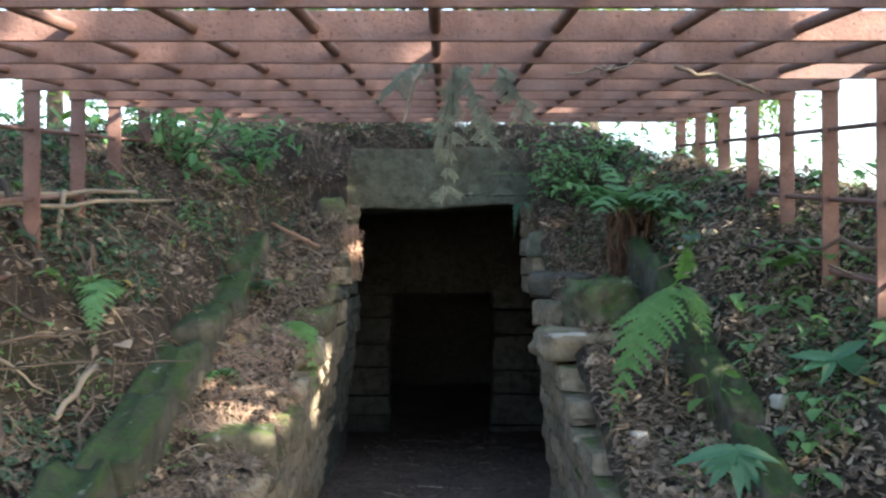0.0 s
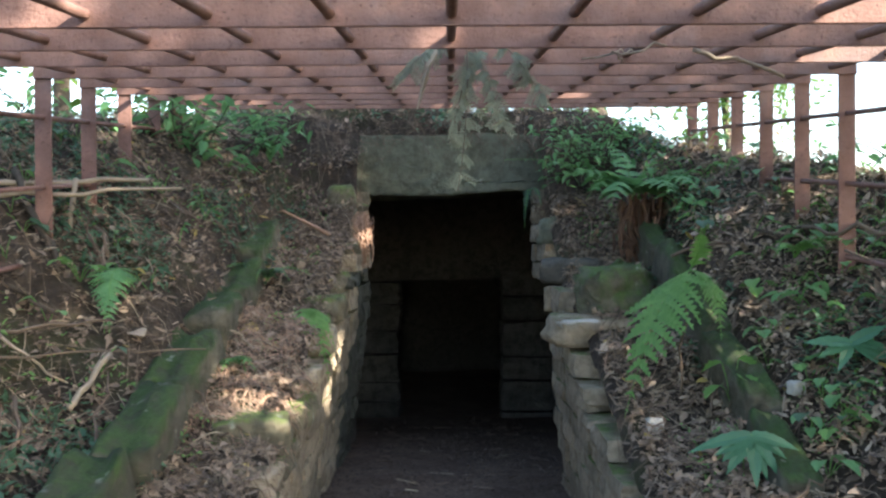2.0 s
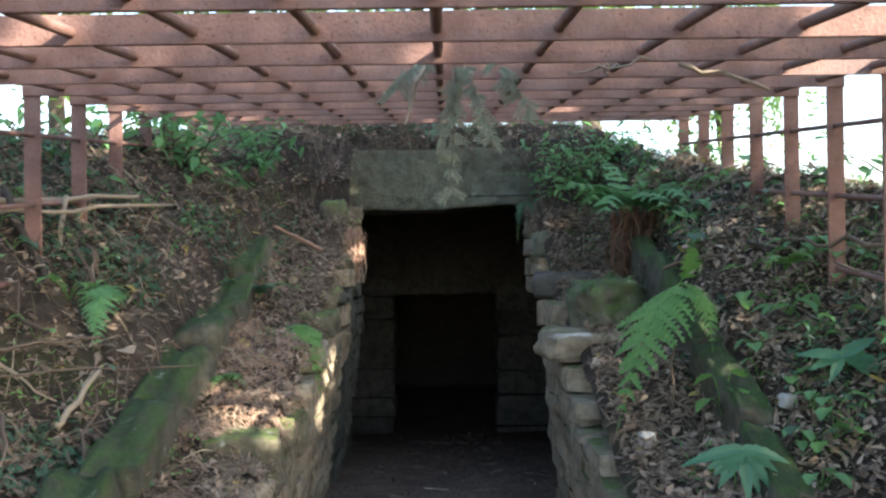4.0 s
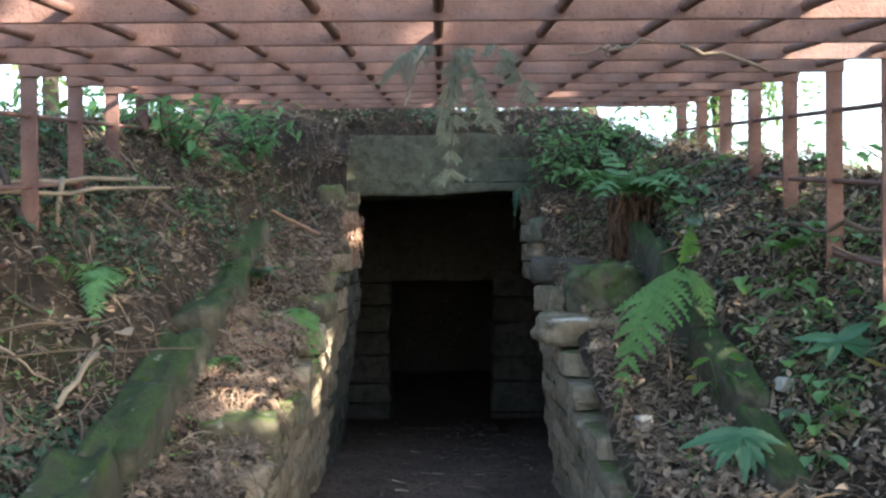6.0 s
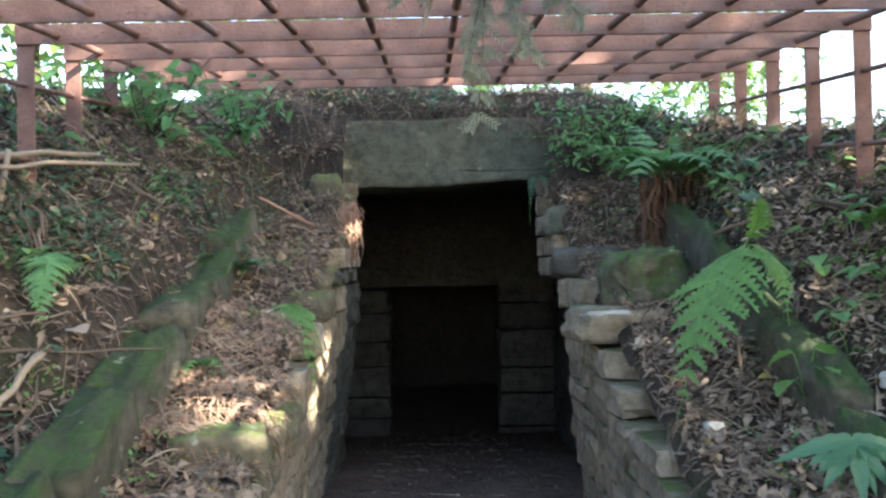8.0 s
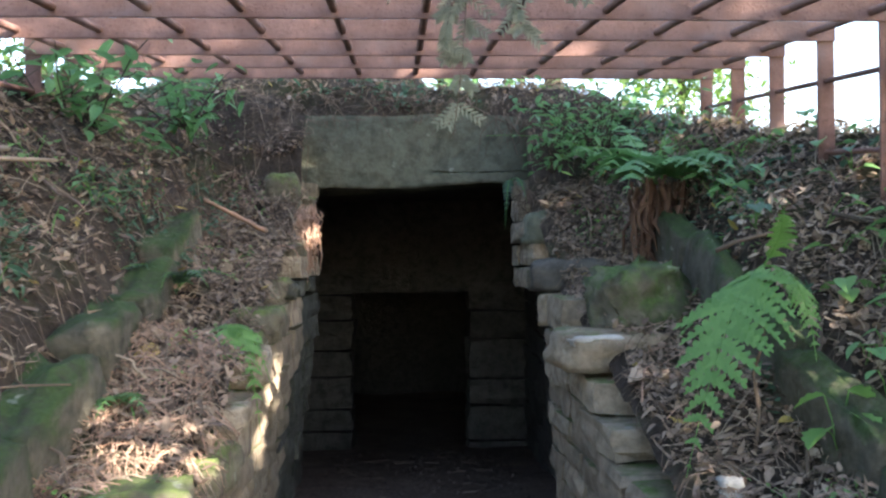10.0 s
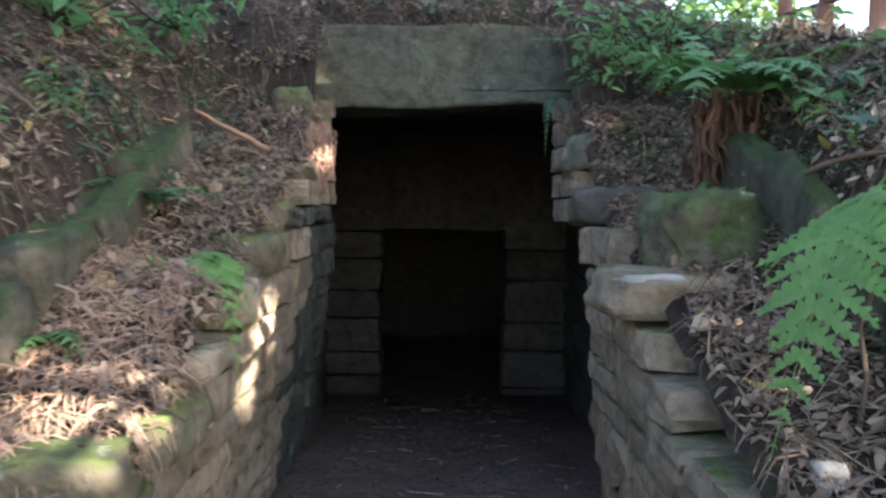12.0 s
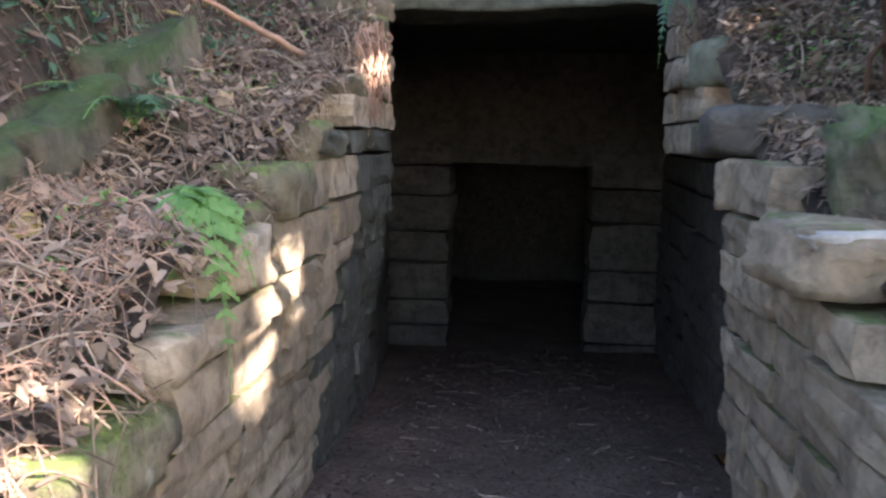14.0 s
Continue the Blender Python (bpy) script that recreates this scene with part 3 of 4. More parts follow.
for _ in range(120):
    side = 1 if rp.random() < 0.68 else -1
    x, y = side * rp.uniform(1.2, 2.1), rp.uniform(2.7, 5.6)
    n = rp.randint(2, 5)
    size = rp.uniform(0.03, 0.075)
    leafy_plant((x, y, surface(x, y) - 0.01), [(rp.uniform(-0.08, 0.08), rp.uniform(-0.09, 0.03), rp.uniform(0.03, 0.11), size * rp.uniform(0.8, 1.2), size * rp.uniform(0.55, 0.9)) for _ in range(n)],
                "small green seedling on the woodland bank", rp.choice((M_LEAF, M_LEAF, M_IVY, M_FERN)), rp.choice((0.0, 0.2)))
# leafy shrubs that push through the cage's sides
def shrub(where, spread, count, label, size, material, seed):
    ob = empty("shrub", pose(*where), label, "shrub", "shrubs beside the cage")
    r = random.Random(seed)
    bm = bmesh.new()
    verts, faces = [], []
    for i in range(count):
        end = Vector((r.gauss(0, spread[0]), r.gauss(0, spread[1]), abs(r.gauss(spread[2], spread[2] * 0.35))))
        pts = wiggle((0, 0, -0.05), end, 4, 0.06, i + seed)
        tube_mesh(bm, pts, [0.006, 0.005, 0.004, 0.003, 0.002], 4)
        for k in range(9):
            p = pts[1 + k % 4] + Vector((r.gauss(0, 0.05), r.gauss(0, 0.05), r.gauss(0, 0.03)))
            al = Vector((r.uniform(-1, 1), r.uniform(-1, 0.4), r.uniform(-0.5, 0.25)))
            leaf_blade(verts, faces, p, al, al.cross(Vector((r.uniform(-0.3, 0.3), 0.2, 1))), size * r.uniform(0.7, 1.3), size * 0.5, 0.2, 0, 4)
    part("stem", bm, M_BARK, ob)
    raw("leaves", verts, faces, material, ob)


shrub((-2.05, 4.75, 1.9), (0.36, 0.35, 0.38), 26, "leafy green shrub growing through the cage side", 0.1, M_LEAF, 3)
shrub((-1.62, 5.15, 2.0), (0.28, 0.25, 0.26), 24, "low shrub with broad pale green leaves", 0.1, M_LEAF, 4)
shrub((-1.2, 5.55, 2.12), (0.26, 0.2, 0.16), 12, "low shrub with broad green leaves under the cage roof", 0.09, M_LEAF, 24)
shrub((-2.6, 4.2, 1.75), (0.5, 0.4, 0.5), 26, "leafy green shrub outside the cage", 0.09, M_LEAF, 5)
shrub((2.05, 3.75, 1.85), (0.14, 0.2, 0.14), 6, "round-leaved green shrub beyond the cage posts", 0.085, M_LEAF, 6)
shrub((1.55, 5.6, 1.95), (0.14, 0.15, 0.12), 5, "green shrub on the mound's edge", 0.08, M_LEAF, 7)
shrub((1.25, 6.2, 2.2), (0.2, 0.15, 0.14), 12, "tangled shrub on the mound's shoulder", 0.07, M_LEAF, 10)
shrub((3.1, 7.6, 1.6), (0.5, 0.4, 0.5), 16, "sunlit bush beyond the cage", 0.09, M_LEAF, 11)
shrub((3.6, 6.0, 1.5), (0.5, 0.4, 0.35), 14, "low sunlit bush beyond the cage", 0.08, M_LEAF, 12)
shrub((4.9, 9.2, 1.4), (0.8, 0.5, 0.9), 22, "tall sunlit bush beyond the mound", 0.1, M_LEAF, 13)
shrub((1.0, 6.1, 2.1), (0.3, 0.2, 0.2), 10, "tangled green shrub above the doorway", 0.07, M_LEAF, 8)
shrub((0.72, 5.75, 1.92), (0.16, 0.12, 0.26), 14, "leafy green tangle hanging beside the lintel", 0.06, M_LEAF, 14)
shrub((1.0, 5.75, 2.0), (0.22, 0.12, 0.24), 16, "leafy green tangle over the doorway's shoulder", 0.065, M_LEAF, 15)
shrub((4.4, 10.5, 1.35), (0.9, 0.5, 0.9), 40, "tall sunlit bush in the open wood", 0.13, M_LEAF, 16)
shrub((6.4, 12.0, 1.35), (1.0, 0.6, 1.2), 44, "tall sunlit bush with pale leaves", 0.15, M_LEAF, 17)
shrub((3.3, 11.6, 1.35), (0.7, 0.5, 1.3), 40, "tall bush of dry pale leaves", 0.12, M_PALELEAF, 18)
shrub((5.2, 8.4, 1.35), (0.7, 0.5, 0.5), 26, "low bush of dry pale leaves", 0.11, M_PALELEAF, 19)
shrub((-0.15, 6.5, 2.40), (0.45, 0.12, 0.08), 22, "sparse green growth on top of the lintel", 0.06, M_IVY, 9)


# ---- loose stones and wood ----
def loose_stone(x, y, z, sx, sy, sz, seed, material, label, rz=0, rx=0, ry=0, amount=0.2, cuts=4, bevel=0.2):
    ob = lean_block("stone", x, y, z, sx, sy, sz, seed, material, None, cuts, amount, rz, rx, ry, bevel)
    return tagged(ob, label, "stone", "loose stones")


loose_stone(0.70, 4.34, 1.045, 0.46, 0.34, 0.15, 4.4, M_WALL, "flat buff sandstone slab capping the trench wall", rz=5, amount=0.16)
loose_stone(0.61, 4.215, 1.092, 0.21, 0.10, 0.04, 9.4, M_PALE, "white weathered patch flaked off a stone slab", rz=5)
loose_stone(0.80, 4.42, 1.23, 0.33, 0.30, 0.28, 2.4, M_BOULDER, "rounded boulder covered with green moss", rz=20, ry=-12, amount=0.32, cuts=7, bevel=0.5)
loose_stone(0.74, 5.35, 1.31, 0.40, 0.46, 0.16, 6.1, M_DARK, "grey wedge-shaped stone slab on the trench wall", rz=-8, amount=0.16)
loose_stone(0.72, 5.85, 1.56, 0.26, 0.3, 0.17, 7.7, M_LINTEL, "grey-green stone under the litter by the doorway", rz=14)
loose_stone(1.24, 3.16, surface(1.24, 3.16) + 0.03, 0.06, 0.05, 0.05, 1.4, M_PALE, "small pale angular stone lying on the bank", rz=20)
loose_stone(0.77, 3.36, surface(0.77, 3.36) + 0.03, 0.065, 0.05, 0.05, 5.4, M_PALE, "small pale broken stone on the ledge", rz=-10)
loose_stone(-0.81, 5.12, 1.24, 0.36, 0.36, 0.16, 3.9, M_MOSSY, "grey mossy slab at the trench edge", rz=4, amount=0.18)
loose_stone(-0.85, 5.62, 1.43, 0.44, 0.34, 0.11, 8.3, M_MOSSY, "thin mossy slab stepping up to the doorway", rz=-4, amount=0.16)
loose_stone(-0.775, 5.98, 1.70, 0.19, 0.2, 0.36, 6.6, M_MOSSY, "upright block with yellow-green moss beside the lintel", rz=5, amount=0.16)
loose_stone(-0.80, 5.88, 1.52, 0.24, 0.24, 0.14, 5.2, M_DARK, "small squared grey block under a mossy stone", rz=-3, amount=0.12)
loose_stone(-0.80, 3.34, 0.755, 0.30, 0.24, 0.14, 2.2, M_MOSSY, "broken buff mossy stone in a patch of sunlight", rz=10)
loose_stone(-0.79, 4.5, 1.05, 0.3, 0.3, 0.14, 9.2, M_MOSSY, "mossy grey stone on the trench edge", rz=-12)
loose_stone(0.80, 3.0, 0.50, 0.32, 0.3, 0.18, 3.2, M_MOSSY, "large rounded grey-green stone on the ledge", rz=12, amount=0.25)


def stick(a, b, r0, r1, seed, material, label, bend=0.04, name="stick", n=7, forks=0):
    bm = bmesh.new()
    pts = wiggle(a, b, n, bend, seed)
    tube_mesh(bm, pts, [r0 + (r1 - r0) * i / n for i in range(n + 1)], 7)
    r = random.Random(seed)
    for _ in range(forks):
        i = r.randint(2, n - 1)
        p = pts[i]
        d = (pts[i] - pts[i - 1]).normalized()
        e = p + (d + Vector((r.uniform(-1, 1), r.uniform(-0.5, 0.5), r.uniform(-0.6, 0.6)))) * (Vector(b) - Vector(a)).length * 0.22
        tube_mesh(bm, wiggle(p, e, 4, bend * 0.5, seed + 5), [r1, r1 * 0.9, r1 * 0.8, r1 * 0.6, r1 * 0.4], 5)
    ob = part(name, bm, material, smooth=True)
    return tagged(ob, label, "branch", "fallen sticks")


stick((-1.98, 3.50, 1.74), (-1.50, 4.2, 1.80), 0.015, 0.010, 1, M_PALEWOOD, "long bleached stick lying across the bank", 0.03)
stick((-1.85, 3.45, 1.68), (-1.33, 4.2, 1.76), 0.012, 0.007, 2, M_PALEWOOD, "thin bleached stick lying against the cage", 0.03)
stick((-1.70, 3.85, 1.78), (-1.64, 3.62, 1.40), 0.012, 0.010, 3, M_PALEWOOD, "short upright stick leaning on the bank", 0.02)
stick((-1.95, 3.2, 1.30), (-1.60, 3.9, 1.62), 0.012, 0.008, 4, M_TWIG, "grey stick lying on the bank", 0.04)
stick((-1.75, 2.85, 1.12), (-1.02, 3.5, 1.06), 0.006, 0.003, 5, M_TWIG, "thin straight twig across the kerb", 0.02)
stick((-1.30, 3.22, 1.08), (-1.36, 3.0, 0.92), 0.011, 0.012, 6, M_PALEWOOD, "short peeled stick on dark soil", 0.02)
stick((-1.5, 2.9, 0.98), (-1.32, 2.55, 0.70), 0.008, 0.006, 7, M_TWIG, "dark curved twig on the bank", 0.03)
stick((-1.02, 5.12, 1.68), (-0.78, 5.42, 1.54), 0.008, 0.014, 8, M_SPLIT, "splintered reddish piece of split wood", 0.01)
stick((-0.98, 4.75, 1.42), (-0.90, 4.70, 1.22), 0.006, 0.005, 9, M_PALEWOOD, "forked pale twig on the trench edge", 0.02, forks=2)
stick((0.64, 2.38, 2.02), (0.88, 2.36, 1.945), 0.0065, 0.005, 10, M_PALEWOOD, "peeled white twig caught under the cage roof", 0.03)
stick((0.60, 2.5, 2.06), (0.36, 2.52, 2.03), 0.004, 0.003, 11, M_PALEWOOD, "thin forked twig caught in the cage roof", 0.04, forks=2)
stick((1.22, 3.75, 1.20), (0.98, 3.35, 0.80), 0.006, 0.005, 12, M_TWIG, "arching bramble stem over the kerb", 0.05)
stick((1.05, 4.2, 1.42), (1.55, 4.0, 1.56), 0.009, 0.006, 13, M_TWIG, "brown stick lying in the litter", 0.03)
stick((1.75, 3.35, 1.52), (1.5, 3.75, 1.55), 0.011, 0.008, 14, M_TWIG, "dead branch at the foot of the cage posts", 0.04)
stick((1.9, 3.0, 1.35), (1.55, 3.45, 1.45), 0.008, 0.006, 15, M_TWIG, "thin dead branch on the bank", 0.04)
stick((-1.93, 3.72, 1.82), (-1.56, 3.42, 1.30), 0.016, 0.010, 16, M_BARK, "dark dead branch leaning down the bank", 0.07, forks=2)
stick((-1.80, 3.95, 1.78), (-1.50, 3.70, 1.44), 0.012, 0.008, 17, M_TWIG, "bent dead branch leaning on the bank", 0.06, forks=1)
stick((-2.00, 3.30, 1.52), (-1.52, 3.28, 1.22), 0.013, 0.008, 18, M_BARK, "dark crooked root lying down the bank", 0.06, forks=1)
stick((-1.66, 3.10, 1.18), (-1.34, 3.34, 1.20), 0.009, 0.006, 19, M_TWIG, "grey twig lying over the hollow", 0.04, forks=1)
stick((-1.60, 4.45, 1.80), (-1.25, 4.25, 1.58), 0.009, 0.006, 20, M_TWIG, "forked dead branch on the ivy", 0.04, forks=2)
stick((1.72, 3.70, 1.52), (1.40, 4.02, 1.54), 0.013, 0.008, 21, M_BARK, "dark dead branch beside the cage post", 0.05, forks=2)
rs = random.Random(77)
for i in range(60):
    side = -1 if rs.random() < 0.62 else 1
    x, y = side * rs.uniform(0.85, 2.0), rs.uniform(2.6, 6.0)
    ang, ln = rs.uniform(0, math.pi), rs.uniform(0.12, 0.42)
    x2, y2 = x + ln * math.cos(ang) * 0.8, y + ln * math.sin(ang) * 0.8
    if abs(x2) < 0.75 or x * x2 < 0:
        x2 = x
    stick((x, y, surface(x, y) + 0.03), (x2, y2, surface(x2, y2) + rs.uniform(0.02, 0.09)), rs.uniform(0.004, 0.008), 0.003, 100 + i, rs.choice((M_TWIG, M_TWIG, M_PALEWOOD)),
          "dead brown stick lying in the leaf litter", 0.04, n=5, forks=rs.choice((0, 0, 1)))


for i in range(60):
    side = -1 if rs.random() < 0.75 else 1
    x, y = side * rs.uniform(0.68, 1.02), rs.uniform(3.0, 5.8)
    ang, ln = rs.uniform(0, 2 * math.pi), rs.uniform(0.1, 0.3)
    x2, y2 = x + ln * math.cos(ang), y + ln * math.sin(ang)
    x2 = side * min(max(side * x2, 0.60), 1.25)
    bm = bmesh.new()
    a, b = Vector((x, y, surface(x, y) + 0.02)), Vector((x2, y2, surface(math.copysign(max(abs(x2), 0.66), x2), y2) + 0.03))
    c = (a + b) / 2 + Vector((rs.uniform(-0.05, 0.05), rs.uniform(-0.05, 0.05), rs.uniform(0.03, 0.10)))
    tube_mesh(bm, [a * (1 - f) ** 2 + c * 2 * f * (1 - f) + b * f * f for f in (0, 0.17, 0.34, 0.5, 0.67, 0.84, 1)], rs.uniform(0.0014, 0.0032), 5)
    tagged(part("dead_stem", bm, rs.choice((M_TWIG, M_PALEWOOD, M_SPLIT)), smooth=True), "arching dead plant stem on the stony ledge", "stem", "dead stems")


def fibre_clump(name, top, drop, spread, count, radius, material, label, seed):
    """Hanging roots or shredded fibres."""
    r = random.Random(seed)
    bm = bmesh.new()
    for i in range(count):
        a = Vector(top) + Vector((r.gauss(0, spread), r.gauss(0, spread), r.uniform(-0.25, 0.05) * drop))
        b = a + Vector((r.gauss(0, spread * 0.7), r.gauss(0, spread * 0.7) - 0.02, -drop * r.uniform(0.35, 0.95)))
        tube_mesh(bm, wiggle(a, b, 5, spread * 0.4 + 0.035, seed + i * 1.7), [radius, radius, radius * 0.9, radius * 0.8, radius * 0.6, radius * 0.3], 4)
    return tagged(part(name, bm, material), label, "roots", kind="stuff")


fibre_clump("root_clump", (-0.615, 5.76, 1.68), 0.36, 0.026, 75, 0.005, M_SPLIT, "shredded red-brown root clump hanging by the doorway", 5)
fibre_clump("root_mass", (1.08, 5.04, 1.74), 0.50, 0.06, 60, 0.011, M_ROOT, "dense brown fibrous roots under a fern crown", 6)
fibre_clump("hanging_roots", (-0.95, 6.35, 2.42), 0.30, 0.2, 30, 0.003, M_TWIG, "fine dry roots hanging from the overhanging soil", 7)
fibre_clump("hanging_roots", (0.75, 6.3, 2.42), 0.30, 0.2, 30, 0.003, M_TWIG, "fine dry roots hanging over the lintel end", 8)
fibre_clump("hanging_roots", (0.62, 6.28, 2.34), 0.34, 0.1, 40, 0.003, M_TWIG, "dead stems hanging over the broken end of the lintel", 12)
fibre_clump("hanging_roots", (-0.1, 6.35, 2.40), 0.26, 0.3, 90, 0.0025, M_TWIG, "fine dry roots trailing over the lintel", 9)
fibre_clump("dead_stems", (0.66, 6.0, 1.80), 0.25, 0.06, 40, 0.004, M_TWIG, "dead fern stems beside the doorway", 10)


def conifer_spray():
    """Faded conifer branch that hangs from the roof of the cage."""
    ob = empty("conifer_branch", pose(0, 0, 0), "faded grey-green conifer branch hanging from the cage", "branch")
    r = random.Random(15)
    bm = bmesh.new()
    main = [((0.03, 2.95, 2.24), (0.05, 2.9, 1.98), (0.0, 2.88, 1.66)), ((0.04, 2.95, 2.2), (0.12, 2.95, 2.05), (0.16, 2.9, 1.86)), ((0.0, 2.98, 2.2), (-0.12, 2.95, 2.16), (-0.19, 2.9, 2.04)),
            ((0.06, 3.0, 2.22), (0.02, 2.9, 2.0), (-0.03, 2.86, 1.82)), ((0.1, 2.98, 2.24), (0.22, 2.95, 2.12), (0.3, 2.9, 1.96))]
    verts, faces = [], []
    for a, b, c in main:
        a, b, c = Vector(a), Vector(b), Vector(c)
        pts = [a * (1 - f) ** 2 + b * 2 * f * (1 - f) + c * f * f for f in [i / 10 for i in range(11)]]
        tube_mesh(bm, pts, [0.004 - 0.0003 * i for i in range(11)], 4)
        for p in pts[2:-1]:
            for _ in range(3):
                d = Vector((r.gauss(0, 1), r.gauss(0, 1), -1.1)).normalized()
                ln = r.uniform(0.03, 0.08)
                for k in range(6):
                    q = p + d * ln * k / 6
                    for s in (-1, 1):
                        al = (d + d.cross(Vector((0.2, 1, 0.1))).normalized() * s * 0.9)
                        leaf_blade(verts, faces, q, al, al.cross(Vector((0.1, 1, 0.2))), 0.020, 0.007, 0.1, 0, 2)
    part("stem", bm, M_TWIG, ob)
    raw("needles", verts, faces, M_CEDAR, ob)
    strip = bmesh.new()
    tube_mesh(strip, wiggle((-0.07, 2.92, 2.17), (-0.135, 2.9, 1.94), 6, 0.02, 4), [0.004, 0.010, 0.012, 0.010, 0.009, 0.006, 0.003], 5)
    part("bark_strip", strip, M_PALEWOOD, ob, "pale peeling strip of bark")


conifer_spray()
rl = random.Random(8)
for x, y in ((0.72, 3.98), (0.68, 3.94), (0.76, 3.92), (0.70, 5.75), (0.8, 5.7), (0.9, 5.8), (-0.92, 4.0), (-1.1, 4.75), (-0.86, 4.85), (1.34, 4.35), (-1.3, 3.45), (1.5, 3.0), (0.95, 4.6), (-0.78, 4.35)):
    verts, faces = [], []
    al = Vector((rl.uniform(-1, 1), rl.uniform(-1, -0.2), rl.uniform(-0.2, 0.5)))
    leaf_blade(verts, faces, (x, y, surface(x, y) + 0.02), al, al.cross(Vector((rl.uniform(-0.4, 0.4), -0.5, 1))), rl.uniform(0.07, 0.11), rl.uniform(0.05, 0.08), rl.uniform(-0.4, 0.4), 0.15, 6)
    tagged(raw("fallen_leaf", verts, faces, rl.choice((M_PALELEAF, M_PALELEAF, M_YELLOW))), "large curled pale dry leaf on the litter", "leaf", "large fallen leaves")


# ---- litter ----
def scatter_leaves(name, count, material, label, low, high, seed, patch=None, xr=(0.66, 2.5), yr=(1.6, 7.2), flat=0.5, left=0.5, lift=0.03):
    r = random.Random(seed)
    verts, faces = [], []
    made = 0
    while made < count:
        side = -1 if r.random() < left else 1
        x, y = side * r.uniform(*xr), r.uniform(*yr)
        if patch and noise.noise(Vector((x * patch, y * patch, seed))) < 0.08:
            continue
        z = surface(x, y) + r.uniform(0.0, lift)
        al = Vector((r.uniform(-1, 1), r.uniform(-1, 1), r.uniform(-flat, flat)))
        leaf_blade(verts, faces, (x, y, z), al, al.cross(Vector((r.uniform(-flat, flat), r.uniform(-flat, flat) - 0.25, 1))), r.uniform(low, high), r.uniform(low, high) * r.uniform(0.3, 0.65), r.uniform(-0.6, 0.7), 0, 3)
        made += 1
    tagged(raw(name, verts, faces, material), label, "litter", kind="stuff")


def scatter_twigs(name, count, material, label, seed, low, high, radius, xr=(0.64, 2.4), yr=(1.8, 7.0), left=0.58, floor=False):
    r = random.Random(seed)
    verts, faces = [], []
    for _ in range(count):
        side = -1 if r.random() < left else 1
        x, y = (side * r.uniform(*xr), r.uniform(*yr))
        ang, ln = r.uniform(0, 2 * math.pi), r.uniform(low, high)
        hgt = (lambda u, v: floor_height(v) + 0.005) if floor else (lambda u, v: surface(u, v) + 0.008)
        ends = []
        bend = r.uniform(-0.25, 0.25)
        for f in (0, 0.5, 1):
            u, v = x + ln * f * math.cos(ang + bend * f), y + ln * f * math.sin(ang + bend * f)
            if not floor and abs(u) < 0.62:
                u = math.copysign(0.62, x)
            ends.append(Vector((u, v, hgt(u, v) + (r.uniform(0, 0.035) + (0.02 if f == 0.5 else 0) if not floor else 0.006 + 0.03 * noise.noise(Vector((u, v, 3)) * 2.2)))))
        s = Vector((-math.sin(ang), math.cos(ang), 0))
        rad = radius * r.uniform(0.5, 1.3)
        k = len(verts)
        for p in ends:
            verts.extend((tuple(p + s * rad), tuple(p - s * rad), tuple(p + Vector((0, 0, rad * 1.6)))))
        for a in (k, k + 3):
            for i in range(3):
                j = (i + 1) % 3
                faces.append((a + i, a + j, a + 3 + j, a + 3 + i))
    tagged(raw(name, verts, faces, material), label, "litter", kind="stuff")


scatter_leaves("leaf_litter", 27000, M_DRY, "brown fallen leaves strewn over the banks", 0.018, 0.06, 31)
scatter_leaves("leaf_litter", 6500, M_DRY, "brown fallen leaves heaped on the ledges", 0.015, 0.05, 131, None, (0.66, 1.1), (2.4, 6.2), 0.5, 0.5, 0.06)
# Extra and paler leaves put missing brightness into the dim right bank's colour.
scatter_leaves("leaf_litter", 6000, M_DRY, "extra dry leaves brightening the dim right bank", 0.018, 0.05, 231, None, (1.2, 2.4), (2.4, 6.0), 0.5, 0.12)
scatter_leaves("leaf_litter", 3600, M_PALELEAF, "pale curled leaves added to brighten the right bank", 0.02, 0.055, 232, None, (0.9, 2.2), (2.5, 5.6), 0.5, 0.16)
scatter_leaves("leaf_litter", 9000, M_PALELEAF, "pale dry leaves on the sunlit wood floor", 0.06, 0.14, 233, None, (2.0, 9.0), (3.0, 18.0), 0.5, 0.1)
scatter_leaves("leaf_litter", 1500, M_DRY, "brown leaves and crumbling soil above the lintel", 0.02, 0.06, 234, None, (0.0, 0.8), (6.37, 7.2), 0.7, 0.5, 0.04)
scatter_leaves("leaf_litter", 320, M_YELLOW, "yellowed fallen leaves among the brown litter", 0.04, 0.08, 32)
scatter_leaves("ground_ivy", 12000, M_IVY, "small dark green creeping leaves on the banks", 0.02, 0.05, 33, 1.6, (1.0, 2.5), (2.2, 6.6), 0.5, 0.6, 0.06)
scatter_leaves("moss_sprigs", 6000, M_FERN, "tiny bright green sprigs on the banks", 0.012, 0.03, 34, 2.1, (0.8, 2.5), (2.2, 6.6), 0.7, 0.4, 0.05)
scatter_twigs("twig_litter", 4200, M_TWIG, "tangled dead twigs and stems over the banks", 35, 0.05, 0.22, 0.0017)
scatter_twigs("twig_litter", 1500, M_TWIG, "dead stems tangled on the ledges", 135, 0.05, 0.18, 0.0017, (0.66, 1.12), (2.6, 6.2), 0.6)
scatter_twigs("twig_litter", 1500, M_PALEWOOD, "bleached thin twigs in the litter", 36, 0.05, 0.2, 0.0016)
